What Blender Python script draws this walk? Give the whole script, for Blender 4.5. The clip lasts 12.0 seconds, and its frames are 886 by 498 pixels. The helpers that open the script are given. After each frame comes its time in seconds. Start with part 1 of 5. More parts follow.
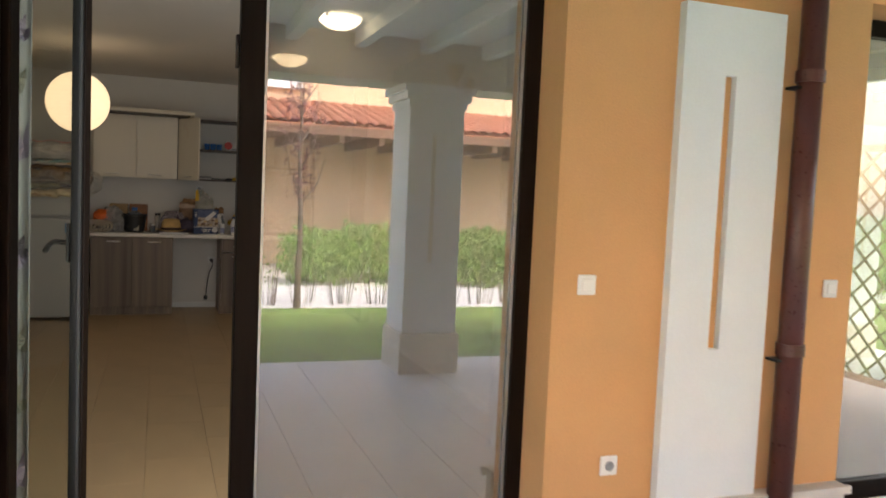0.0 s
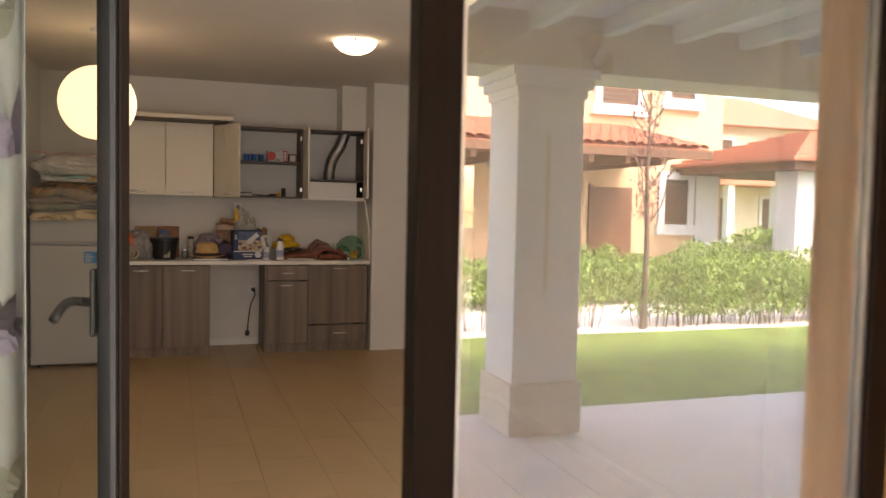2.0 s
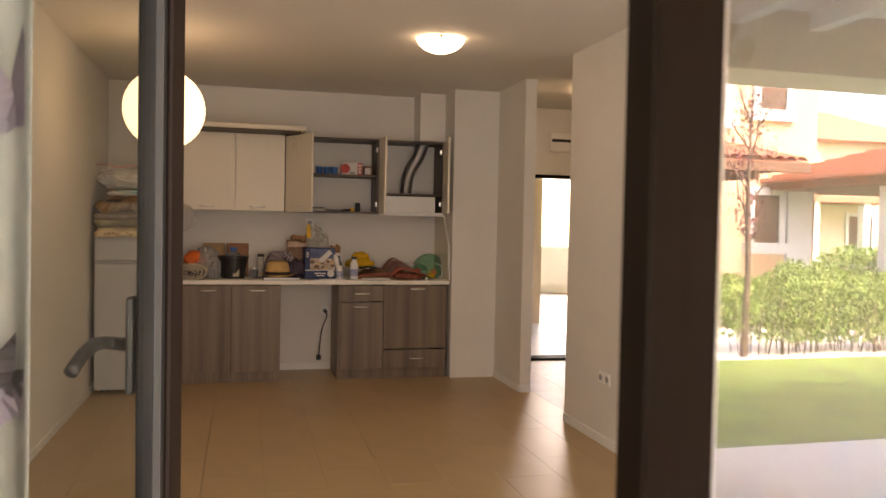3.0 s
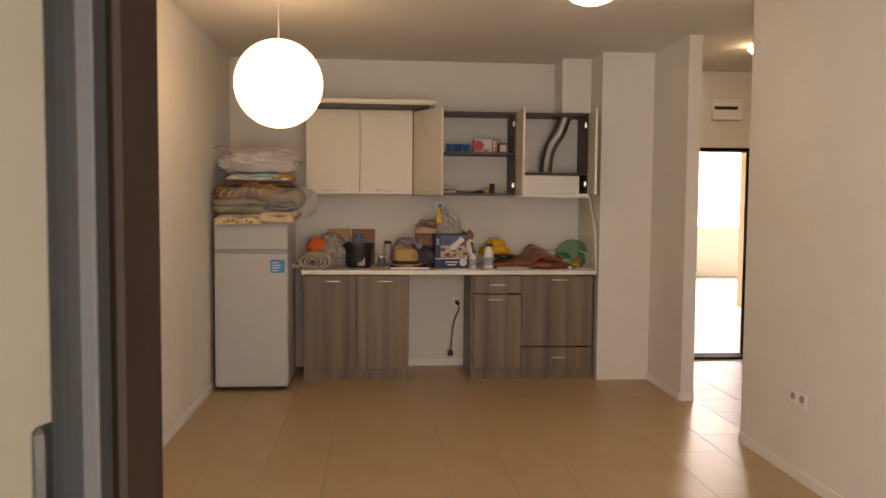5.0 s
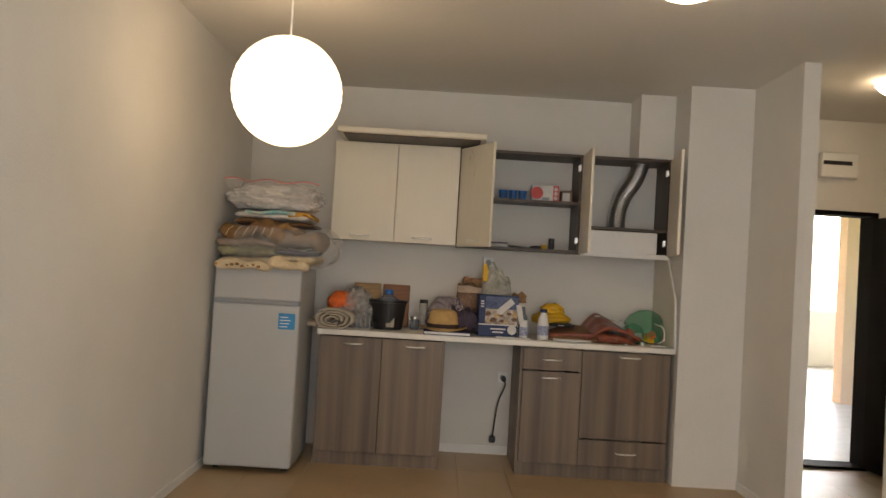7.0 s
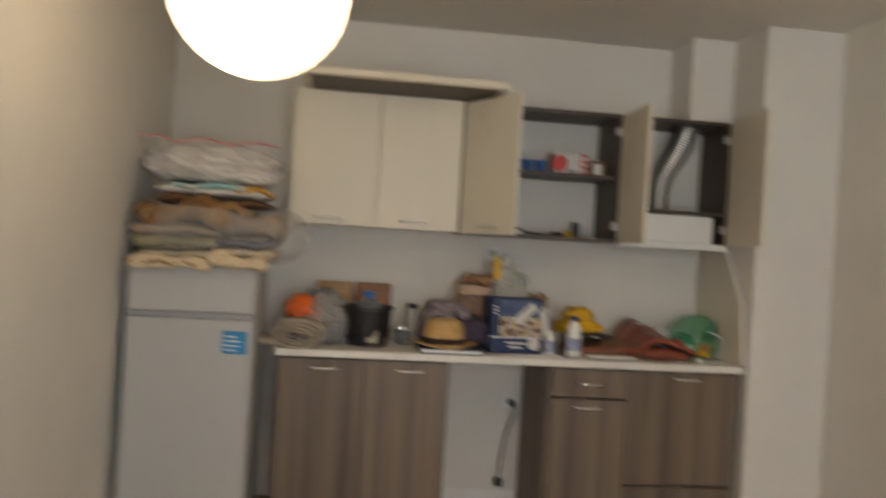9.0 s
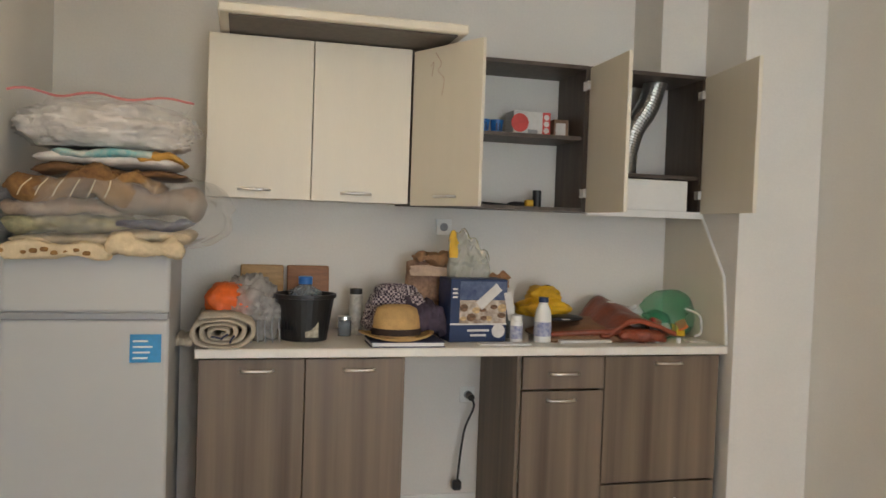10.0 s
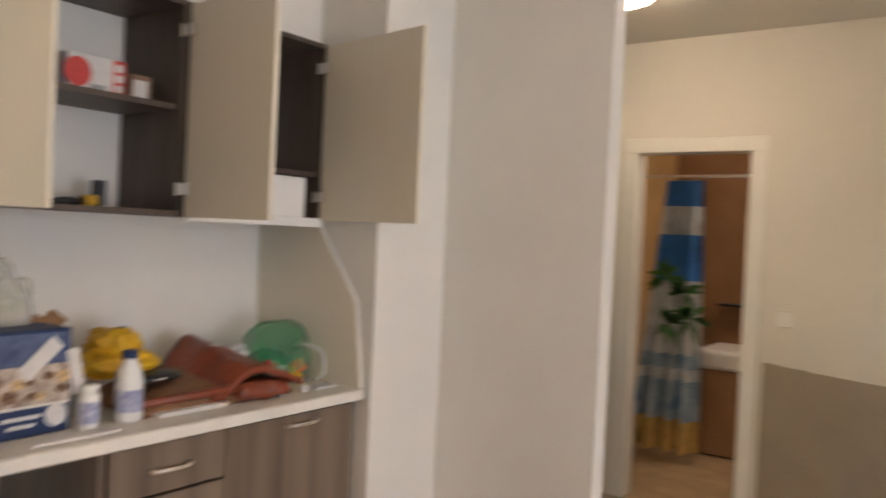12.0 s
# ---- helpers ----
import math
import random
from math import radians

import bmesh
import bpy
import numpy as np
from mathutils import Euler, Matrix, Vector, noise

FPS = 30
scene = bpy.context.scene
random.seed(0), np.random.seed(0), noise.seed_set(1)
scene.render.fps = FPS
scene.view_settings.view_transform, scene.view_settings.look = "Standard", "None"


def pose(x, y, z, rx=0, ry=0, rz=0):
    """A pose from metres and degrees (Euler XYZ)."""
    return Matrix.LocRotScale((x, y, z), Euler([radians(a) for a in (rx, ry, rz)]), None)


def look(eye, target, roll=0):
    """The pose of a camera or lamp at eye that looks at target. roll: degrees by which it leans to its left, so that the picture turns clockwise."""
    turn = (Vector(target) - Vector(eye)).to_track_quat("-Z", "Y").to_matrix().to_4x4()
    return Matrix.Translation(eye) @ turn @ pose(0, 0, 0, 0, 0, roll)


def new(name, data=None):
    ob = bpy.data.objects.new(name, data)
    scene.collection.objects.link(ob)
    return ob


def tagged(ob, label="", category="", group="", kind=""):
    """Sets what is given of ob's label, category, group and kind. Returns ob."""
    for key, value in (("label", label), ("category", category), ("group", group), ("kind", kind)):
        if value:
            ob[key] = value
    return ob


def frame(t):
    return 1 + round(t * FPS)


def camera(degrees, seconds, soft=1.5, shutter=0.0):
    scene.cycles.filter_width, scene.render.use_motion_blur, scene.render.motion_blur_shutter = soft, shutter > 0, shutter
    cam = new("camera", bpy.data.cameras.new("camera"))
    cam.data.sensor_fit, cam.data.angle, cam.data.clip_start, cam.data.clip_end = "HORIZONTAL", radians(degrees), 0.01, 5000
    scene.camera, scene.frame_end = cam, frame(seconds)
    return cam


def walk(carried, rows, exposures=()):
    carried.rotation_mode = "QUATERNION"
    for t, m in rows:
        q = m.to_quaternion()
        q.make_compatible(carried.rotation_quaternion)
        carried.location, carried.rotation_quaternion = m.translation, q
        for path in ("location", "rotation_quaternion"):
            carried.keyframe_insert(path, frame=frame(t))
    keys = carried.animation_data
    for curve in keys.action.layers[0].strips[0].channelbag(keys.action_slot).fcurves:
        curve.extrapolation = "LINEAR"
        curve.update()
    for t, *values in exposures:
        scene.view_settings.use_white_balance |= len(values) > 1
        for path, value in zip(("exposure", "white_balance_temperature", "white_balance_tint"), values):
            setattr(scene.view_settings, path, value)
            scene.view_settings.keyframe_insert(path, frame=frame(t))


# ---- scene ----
cam = camera(58.7, 12.0, shutter=0.6)
PATH = [
    (0, (1.461, -9.863, 1.48), (2.142, -7.988, 1.342), 2.5),
    (0.5, (1.408, -9.481, 1.468), (2.139, -7.622, 1.377), 1.7),
    (1, (1.411, -9.104, 1.469), (2.113, -7.235, 1.351), 0.5),
    (1.5, (1.37, -8.663, 1.458), (1.889, -6.735, 1.344), 2.7),
    (2, (1.295, -8.332, 1.456), (1.942, -6.442, 1.351), 1.2),
    (2.5, (1.275, -7.98, 1.448), (1.803, -6.053, 1.353), 0.3),
    (2.7, (1.28, -7.867, 1.438), (1.789, -5.935, 1.358), 0.8),
    (4.3, (1.354, -7.087, 1.379), (1.738, -5.126, 1.344), -0.6),
    (4.5, (1.363, -7.056, 1.422), (1.643, -5.077, 1.377), 0.6),
    (5, (1.366, -6.944, 1.467), (1.532, -4.954, 1.345), 0.5),
    (5.5, (1.356, -6.753, 1.438), (1.583, -4.767, 1.385), 2.1),
    (6, (1.324, -6.464, 1.446), (1.75, -4.51, 1.462), 2.5),
    (6.5, (1.466, -6.176, 1.346), (1.713, -4.192, 1.381), 1.6),
    (7, (1.559, -5.891, 1.35), (1.563, -3.892, 1.401), 3.4),
    (7.2, (1.553, -5.754, 1.369), (1.566, -3.754, 1.392), 3.6),
    (8.8, (1.187, -4.588, 1.359), (1.254, -2.589, 1.4), 3.4),
    (9, (1.058, -4.467, 1.432), (1.311, -2.483, 1.43), 3.4),
    (9.5, (0.977, -4.163, 1.445), (1.549, -2.254, 1.276), 2.6),
    (10, (0.929, -3.849, 1.441), (1.426, -1.913, 1.375), 2.0),
    (10.5, (0.926, -3.568, 1.538), (1.645, -1.705, 1.427), 3.7),
    (11, (0.884, -3.232, 1.475), (1.943, -1.538, 1.391), 1.8),
    (11.5, (0.943, -2.982, 1.481), (2.225, -1.447, 1.494), 0.7),
    (11.8, (0.953, -2.733, 1.467), (2.413, -1.367, 1.441), 2.7),
    (12, (0.935, -2.53, 1.493), (2.562, -1.367, 1.46), 2.7),
]
walk(cam, [(t, look(eye, target, roll)) for t, eye, target, roll in PATH],
     [(0, 2.98, 6900, 13), (1.5, 3.3, 7400, 20), (2.0, 3.68, 7800, 23), (2.5, 3.84, 8300, 26), (4.3, 4.2, 8600, 26), (4.6, 4.2, 8500, 26), (5.5, 4.36, 7700, 20), (6.5, 4.28, 7050, 15), (9.0, 4.36, 6550, 11), (9.5, 4.55, 6300, 10), (10.0, 4.84, 6250, 10), (11.0, 4.97, 6200, 11), (12.0, 5.02, 6350, 18)])

# ---- world, sun, light ----
world = bpy.data.worlds.new("sky")
scene.world = world
world.use_nodes = True
wn = world.node_tree.nodes
sky = wn.new("ShaderNodeTexSky")
sky.sky_type = "NISHITA"
sky.sun_disc = False
sky.sun_elevation, sky.sun_rotation = radians(50), radians(20)
sky.dust_density, sky.air_density = 3.0, 1.0
wn["Background"].inputs["Strength"].default_value = 0.15
world.node_tree.links.new(sky.outputs[0], wn["Background"].inputs["Color"])
sun = new("sun", bpy.data.lights.new("sun", "SUN"))
sun.data.energy, sun.data.angle, sun.data.color = 0.95, radians(14), (1.0, 0.95, 0.87)
sun.matrix_world = look((0, 0, 20), (-8 * math.sin(radians(20)), -8 * math.cos(radians(20)), 20 - 8 * math.tan(radians(50))))

# the sky's light through the garden opening
day = new("window_light", bpy.data.lights.new("window_light", "AREA"))
day.data.shape, day.data.size, day.data.size_y = "RECTANGLE", 1.8, 2.2
day.data.energy, day.data.color = 3.05, (0.87, 0.95, 1.0)
day.matrix_world = look((1.98, -6.78, 1.25), (1.98, 0, 1.25))


# ---- materials ----
def mat(name, color, rough=0.6, metal=0.0, var=0.12, scale=6.0, bump=0.1, fine=60.0, stretch=(1, 1, 1), second=None, emit=None, alpha=None, spec=0.5, piece=0.0):
    m = bpy.data.materials.new(name)
    m.use_nodes = True
    nt, b = m.node_tree, m.node_tree.nodes["Principled BSDF"]
    n, link = nt.nodes, nt.links.new
    tc = n.new("ShaderNodeTexCoord")
    mp = n.new("ShaderNodeMapping")
    mp.inputs["Scale"].default_value = stretch
    link(tc.outputs["Object"], mp.inputs["Vector"])
    big, small = n.new("ShaderNodeTexNoise"), n.new("ShaderNodeTexNoise")
    for t, s in ((big, scale), (small, fine)):
        t.inputs["Scale"].default_value = s
        t.inputs["Detail"].default_value = 5
        link(mp.outputs[0], t.inputs["Vector"])
    mix = n.new("ShaderNodeMix")
    mix.data_type = "RGBA"
    dark = second or tuple(c * (1 - 2.2 * var) for c in color)
    lite = color if second else tuple(min(1, c * (1 + var)) for c in color)
    mix.inputs[6].default_value, mix.inputs[7].default_value = (*dark, 1), (*lite, 1)
    ramp = n.new("ShaderNodeMapRange")
    ramp.inputs[1].default_value, ramp.inputs[2].default_value = 0.32, 0.68
    add = n.new("ShaderNodeMath")
    add.operation = "MULTIPLY_ADD"
    add.inputs[1].default_value = 0.35
    link(small.outputs[0], add.inputs[0])
    sc = n.new("ShaderNodeMath")
    sc.operation = "MULTIPLY"
    sc.inputs[1].default_value = 0.65
    link(big.outputs[0], sc.inputs[0])
    link(sc.outputs[0], add.inputs[2])
    link(add.outputs[0], ramp.inputs[0])
    link(ramp.outputs[0], mix.inputs[0])
    out = mix.outputs[2]
    if piece:
        info, hs = n.new("ShaderNodeObjectInfo"), n.new("ShaderNodeHueSaturation")
        mr = n.new("ShaderNodeMapRange")
        mr.inputs[3].default_value, mr.inputs[4].default_value = 1 - piece, 1 + piece
        link(info.outputs["Random"], mr.inputs[0])
        link(mr.outputs[0], hs.inputs["Value"])
        link(out, hs.inputs["Color"])
        out = hs.outputs[0]
    link(out, b.inputs["Base Color"])
    rr = n.new("ShaderNodeMapRange")
    rr.inputs[3].default_value, rr.inputs[4].default_value = max(0.02, rough - 0.08), min(1, rough + 0.08)
    link(small.outputs[0], rr.inputs[0])
    link(rr.outputs[0], b.inputs["Roughness"])
    b.inputs["Metallic"].default_value = metal
    b.inputs["Specular IOR Level"].default_value = spec
    if bump:
        bp = n.new("ShaderNodeBump")
        bp.inputs["Strength"].default_value = bump
        bp.inputs["Distance"].default_value = 0.01
        link(small.outputs[0], bp.inputs["Height"])
        link(bp.outputs[0], b.inputs["Normal"])
    if emit:
        b.inputs["Emission Color"].default_value = (*emit[0], 1)
        b.inputs["Emission Strength"].default_value = emit[1]
    if alpha is not None:
        b.inputs["Alpha"].default_value = alpha
    return m


def pane_mat(name, tint, gloss, grazing=1.0, dust=0.0):
    m = bpy.data.materials.new(name)
    m.use_nodes = True
    nt = m.node_tree
    n, link = nt.nodes, nt.links.new
    n.remove(n["Principled BSDF"])
    tr, gl, mx = n.new("ShaderNodeBsdfTransparent"), n.new("ShaderNodeBsdfGlossy"), n.new("ShaderNodeMixShader")
    lw, pw, ma = n.new("ShaderNodeLayerWeight"), n.new("ShaderNodeMath"), n.new("ShaderNodeMath")
    tr.inputs["Color"].default_value = (*tint, 1)
    gl.inputs["Roughness"].default_value = 0.0
    lw.inputs["Blend"].default_value = 0.5
    pw.operation, ma.operation = "POWER", "MULTIPLY_ADD"
    pw.inputs[1].default_value = 5
    ma.inputs[1].default_value, ma.inputs[2].default_value = grazing - gloss, gloss
    link(lw.outputs["Facing"], pw.inputs[0])
    link(pw.outputs[0], ma.inputs[0])
    link(ma.outputs[0], mx.inputs[0])
    link(tr.outputs[0], mx.inputs[1])
    link(gl.outputs[0], mx.inputs[2])
    df, dm, dn, dr = n.new("ShaderNodeBsdfDiffuse"), n.new("ShaderNodeMixShader"), n.new("ShaderNodeTexNoise"), n.new("ShaderNodeMapRange")
    df.inputs["Color"].default_value = (0.80, 0.76, 0.70, 1)
    dn.inputs["Scale"].default_value = 2.5
    dr.inputs[1].default_value, dr.inputs[2].default_value = 0.3, 0.7
    dr.inputs[3].default_value, dr.inputs[4].default_value = 0.6 * dust, 1.4 * dust
    link(dn.outputs[0], dr.inputs[0])
    link(dr.outputs[0], dm.inputs[0])
    link(mx.outputs[0], dm.inputs[1])
    link(df.outputs[0], dm.inputs[2])
    link(dm.outputs[0], n["Material Output"].inputs["Surface"])
    return m


M = {}
M["white_wall"] = mat("white_wall", (0.74, 0.72, 0.68), 0.8, var=0.035, scale=1.6, bump=0.12, fine=90)
M["ceiling"] = mat("ceiling_paint", (0.74, 0.71, 0.66), 0.85, var=0.03, scale=1.0, bump=0.1)
M["orange"] = mat("orange_render", (0.66, 0.37, 0.165), 0.85, var=0.05, scale=1.5, bump=0.25, fine=120)
M["peach"] = mat("peach_render", (0.68, 0.48, 0.31), 0.85, var=0.05, scale=0.8, bump=0.2)
M["white_render"] = mat("white_render", (0.74, 0.79, 0.82), 0.8, var=0.03, scale=2, bump=0.15, fine=120)
M["stone"] = mat("pale_stone", (0.66, 0.62, 0.55), 0.7, var=0.06, scale=3, bump=0.2)
M["terrace"] = mat("terrace_tile", (0.73, 0.73, 0.73), 0.45, var=0.06, scale=2, bump=0.1, piece=0.04)
M["floor_joint"] = mat("floor_joint", (0.40, 0.285, 0.16), 0.6)
M["joint"] = mat("joint", (0.36, 0.34, 0.31), 0.9)
M["frame"] = mat("dark_frame", (0.012, 0.007, 0.005), 0.45, spec=0.08, var=0.15, scale=4, bump=0.05, stretch=(8, 8, 0.6))
M["alu"] = mat("aluminium", (0.50, 0.51, 0.51), 0.42, 1.0, var=0.02, bump=0, fine=8)
M["chrome"] = mat("chrome", (0.86, 0.85, 0.83), 0.3, 1.0, var=0.03)
M["pipe"] = mat("brown_pipe", (0.085, 0.022, 0.016), 0.3, var=0.1, bump=0.03)
M["oak"] = mat("grey_oak", (0.25, 0.187, 0.133), 0.48, var=0.3, scale=1.2, bump=0.05, fine=5, stretch=(6, 6, 0.16), second=(0.092, 0.066, 0.047))
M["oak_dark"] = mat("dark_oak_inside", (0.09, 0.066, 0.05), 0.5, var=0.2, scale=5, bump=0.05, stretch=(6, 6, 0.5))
M["cream"] = mat("cream_laminate", (0.73, 0.68, 0.57), 0.42, var=0.015, scale=3, bump=0.02, stretch=(4, 4, 0.5))
M["worktop"] = mat("worktop", (0.78, 0.75, 0.69), 0.35, var=0.04, scale=8, bump=0.02)
M["fridge"] = mat("fridge_white", (0.47, 0.475, 0.475), 0.34, var=0.008, scale=1.0, bump=0, fine=1.5, spec=0.4)
M["grey_plastic"] = mat("grey_plastic", (0.30, 0.31, 0.33), 0.4, var=0.05)
M["white_plastic"] = mat("white_plastic", (0.80, 0.80, 0.78), 0.35, var=0.02, bump=0.01)
M["black"] = mat("black_plastic", (0.015, 0.015, 0.016), 0.4, var=0.1, bump=0.03)
M["door_dark"] = mat("entrance_door", (0.006, 0.004, 0.0035), 0.6, spec=0.03, var=0.2, scale=4, stretch=(6, 6, 0.5))
M["floor"] = mat("laminate", (0.46, 0.32, 0.175), 0.36, var=0.05, scale=2, bump=0.015, fine=30, stretch=(2.5, 1.0, 1), piece=0.025)
M["landing_tile"] = mat("landing_tile", (0.40, 0.39, 0.38), 0.42, var=0.08, scale=3, bump=0.05, piece=0.05)
M["hall_tile"] = mat("hall_tile", (0.38, 0.31, 0.23), 0.42, var=0.08, scale=3, bump=0.03, piece=0.05)
M["lantern"] = mat("paper_lantern", (0.85, 0.80, 0.70), 0.9, var=0.03, bump=0.1, emit=((1.0, 0.74, 0.45), 0.15))
M["dome"] = mat("lamp_glass", (0.9, 0.88, 0.82), 0.3, var=0.02, emit=((1.0, 0.80, 0.55), 0.7))
M["brass"] = mat("brass", (0.55, 0.36, 0.12), 0.3, 1.0, var=0.1)
M["glass"] = pane_mat("window_glass", (0.58, 0.56, 0.52), 0.33, 1.0, 0.09)
M["glass_leaf"] = pane_mat("leaf_glass", (0.90, 0.91, 0.88), 0.03, 0.10, 0.0)
M["clear_bag"] = mat("clear_film", (0.78, 0.76, 0.73), 0.10, var=0.05, alpha=0.2, bump=1.0, fine=18)
M["grass"] = mat("lawn", (0.17, 0.27, 0.06), 0.9, var=0.25, scale=3, bump=0.8, fine=90)
M["path"] = mat("white_path", (0.68, 0.67, 0.64), 0.9, var=0.08, scale=3, bump=0.5, fine=50)
M["leaf"] = mat("hedge_leaf", (0.22, 0.36, 0.08), 0.6, var=0.3, scale=8, bump=0.1)
M["red_leaf"] = mat("plum_leaf", (0.16, 0.03, 0.04), 0.6, var=0.3, scale=8)
M["bark"] = mat("bark", (0.16, 0.12, 0.09), 0.9, var=0.2, scale=9, bump=0.6)
M["tile"] = mat("clay_tile", (0.46, 0.18, 0.11), 0.75, var=0.12, scale=5, bump=0.2, piece=0.18)
M["timber"] = mat("timber", (0.17, 0.085, 0.05), 0.7, var=0.2, scale=5, stretch=(1, 6, 6))
M["dark_glass"] = mat("house_window_glass", (0.03, 0.035, 0.04), 0.08, var=0.1, bump=0)


# ---- building helpers ----
def bm_box(x0, y0, z0, x1, y1, z1, bevel=0.0, bm=None, seg=1):
    bm = bm or bmesh.new()
    r = bmesh.ops.create_cube(bm, size=1.0)
    for v in r["verts"]:
        v.co = Vector(((x0 + x1) / 2 + v.co.x * (x1 - x0), (y0 + y1) / 2 + v.co.y * (y1 - y0), (z0 + z1) / 2 + v.co.z * (z1 - z0)))
    if bevel:
        es = list({e for v in r["verts"] for e in v.link_edges})
        bmesh.ops.bevel(bm, geom=es, offset=bevel, segments=seg, affect="EDGES", profile=0.5)
    return bm


def bm_cyl(p, q, r0, r1=None, seg=16, bm=None):
    bm = bm or bmesh.new()
    p, q = Vector(p), Vector(q)
    r = bmesh.ops.create_cone(bm, cap_ends=True, segments=seg, radius1=r0, radius2=r0 if r1 is None else r1, depth=(q - p).length)
    m = Matrix.Translation((p + q) / 2) @ (q - p).to_track_quat("Z", "Y").to_matrix().to_4x4()
    bmesh.ops.transform(bm, matrix=m, verts=r["verts"])
    return bm


def bm_lathe(profile, seg=24, bm=None, at=(0, 0, 0)):
    bm = bm or bmesh.new()
    rings = []
    for r, z in profile:
        rings.append([bm.verts.new((at[0] + r * math.cos(2 * math.pi * i / seg), at[1] + r * math.sin(2 * math.pi * i / seg), at[2] + z)) for i in range(seg)])
    for a, b in zip(rings, rings[1:]):
        for i in range(seg):
            bm.faces.new((a[i], a[(i + 1) % seg], b[(i + 1) % seg], b[i]))
    if profile[0][0] > 0.001:
        bm.faces.new(rings[0][::-1])
    if profile[-1][0] > 0.001:
        bm.faces.new(rings[-1])
    return bm


def bm_tube(pts, r, seg=10, bm=None):
    bm = bm or bmesh.new()
    pts = [Vector(p) for p in pts]
    rings, a = [], None
    for i, p in enumerate(pts):
        d = (pts[min(i + 1, len(pts) - 1)] - pts[max(i - 1, 0)]).normalized()
        if a is None:
            a = d.orthogonal().normalized()
        a = (a - d * a.dot(d)).normalized()
        b = d.cross(a).normalized()
        rr = r[i] if isinstance(r, (list, tuple)) else r
        rings.append([bm.verts.new(p + rr * (a * math.cos(2 * math.pi * k / seg) + b * math.sin(2 * math.pi * k / seg))) for k in range(seg)])
    for a, b in zip(rings, rings[1:]):
        for k in range(seg):
            bm.faces.new((a[k], a[(k + 1) % seg], b[(k + 1) % seg], b[k]))
    bm.faces.new(rings[0][::-1])
    bm.faces.new(rings[-1])
    return bm


def curve_pts(ctrl, n=8):
    out = []
    c = [Vector(p) for p in ctrl]
    c = [c[0] * 2 - c[1]] + c + [c[-1] * 2 - c[-2]]
    for i in range(1, len(c) - 2):
        for k in range(n):
            t = k / n
            a, b, d, e = c[i - 1], c[i], c[i + 1], c[i + 2]
            out.append(0.5 * (2 * b + (d - a) * t + (2 * a - 5 * b + 4 * d - e) * t * t + (3 * b - a - 3 * d + e) * t ** 3))
    out.append(c[-2])
    return out


def bm_blob(cx, cy, z0, sx, sy, sz, amp=0.15, freq=3.0, seed=0, sub=4, flat=0.15, sharp=1.0, bm=None):
    """A soft heap on a support at z0: a rounded, creased lump with a flat base."""
    bm = bm or bmesh.new()
    r = bmesh.ops.create_icosphere(bm, subdivisions=sub, radius=1.0)
    off = Vector((seed * 3.1, seed * 1.7, seed * 2.3))
    for v in r["verts"]:
        d = v.co.copy()
        k = 1 + amp * noise.noise(d * freq + off) + 0.5 * amp * (1 - abs(noise.noise(d * freq * 2.7 + off)) * 2) * sharp
        d = Vector((math.copysign(abs(d.x) ** 0.8, d.x), math.copysign(abs(d.y) ** 0.8, d.y), d.z)) * k
        z = max(d.z, -1 + flat)
        v.co = Vector((cx + d.x * sx / 2, cy + d.y * sy / 2, z0 + (z + 1 - flat) * sz / (2 - flat)))
    return bm


def bm_fold(x0, x1, y0, y1, z0, h, seed=0, wave=0.3, crease=0.12, nx=34, seg=22):
    """A folded layer of cloth: a thick soft slab whose height, front and middle wander along it."""
    bm = bmesh.new()
    rings = []
    for i in range(nx + 1):
        u = i / nx
        x = x0 + (x1 - x0) * u
        end = min(1.0, (min(u, 1 - u) / 0.10 + 0.02)) ** 0.45
        th = h * (0.85 + 0.45 * noise.noise(Vector((u * 3, seed, 0.3)))) * end
        zc = z0 + h / 2 + wave * h * noise.noise(Vector((u * 2.4 + seed, 2.0, seed)))
        fr = 0.018 * noise.noise(Vector((u * 4, 5.0, seed)))
        yc, dy = (y0 + y1) / 2 + fr, (y1 - y0) / 2 * (0.75 + 0.25 * end)
        ring = []
        for k in range(seg):
            a = 2 * math.pi * k / seg
            c, s = math.cos(a), math.sin(a)
            y, z = math.copysign(abs(c) ** 0.45, c), math.copysign(abs(s) ** 0.75, s)
            q = crease * (noise.noise(Vector((u * 9, a * 1.6, seed * 1.3))) + 0.6 * (0.5 - abs(noise.noise(Vector((u * 17, a * 2.2, seed + 4))) * 2)))
            ring.append(bm.verts.new((x + 0.01 * noise.noise(Vector((u * 5, a, seed))), yc + dy * y * (1 + 0.15 * q), max(0.0, zc + th / 2 * z + q * h * 0.5))))
        rings.append(ring)
    for r0, r1 in zip(rings, rings[1:]):
        for k in range(seg):
            bm.faces.new((r0[k], r0[(k + 1) % seg], r1[(k + 1) % seg], r1[k]))
    bm.faces.new(rings[0])
    bm.faces.new(rings[-1][::-1])
    return bm


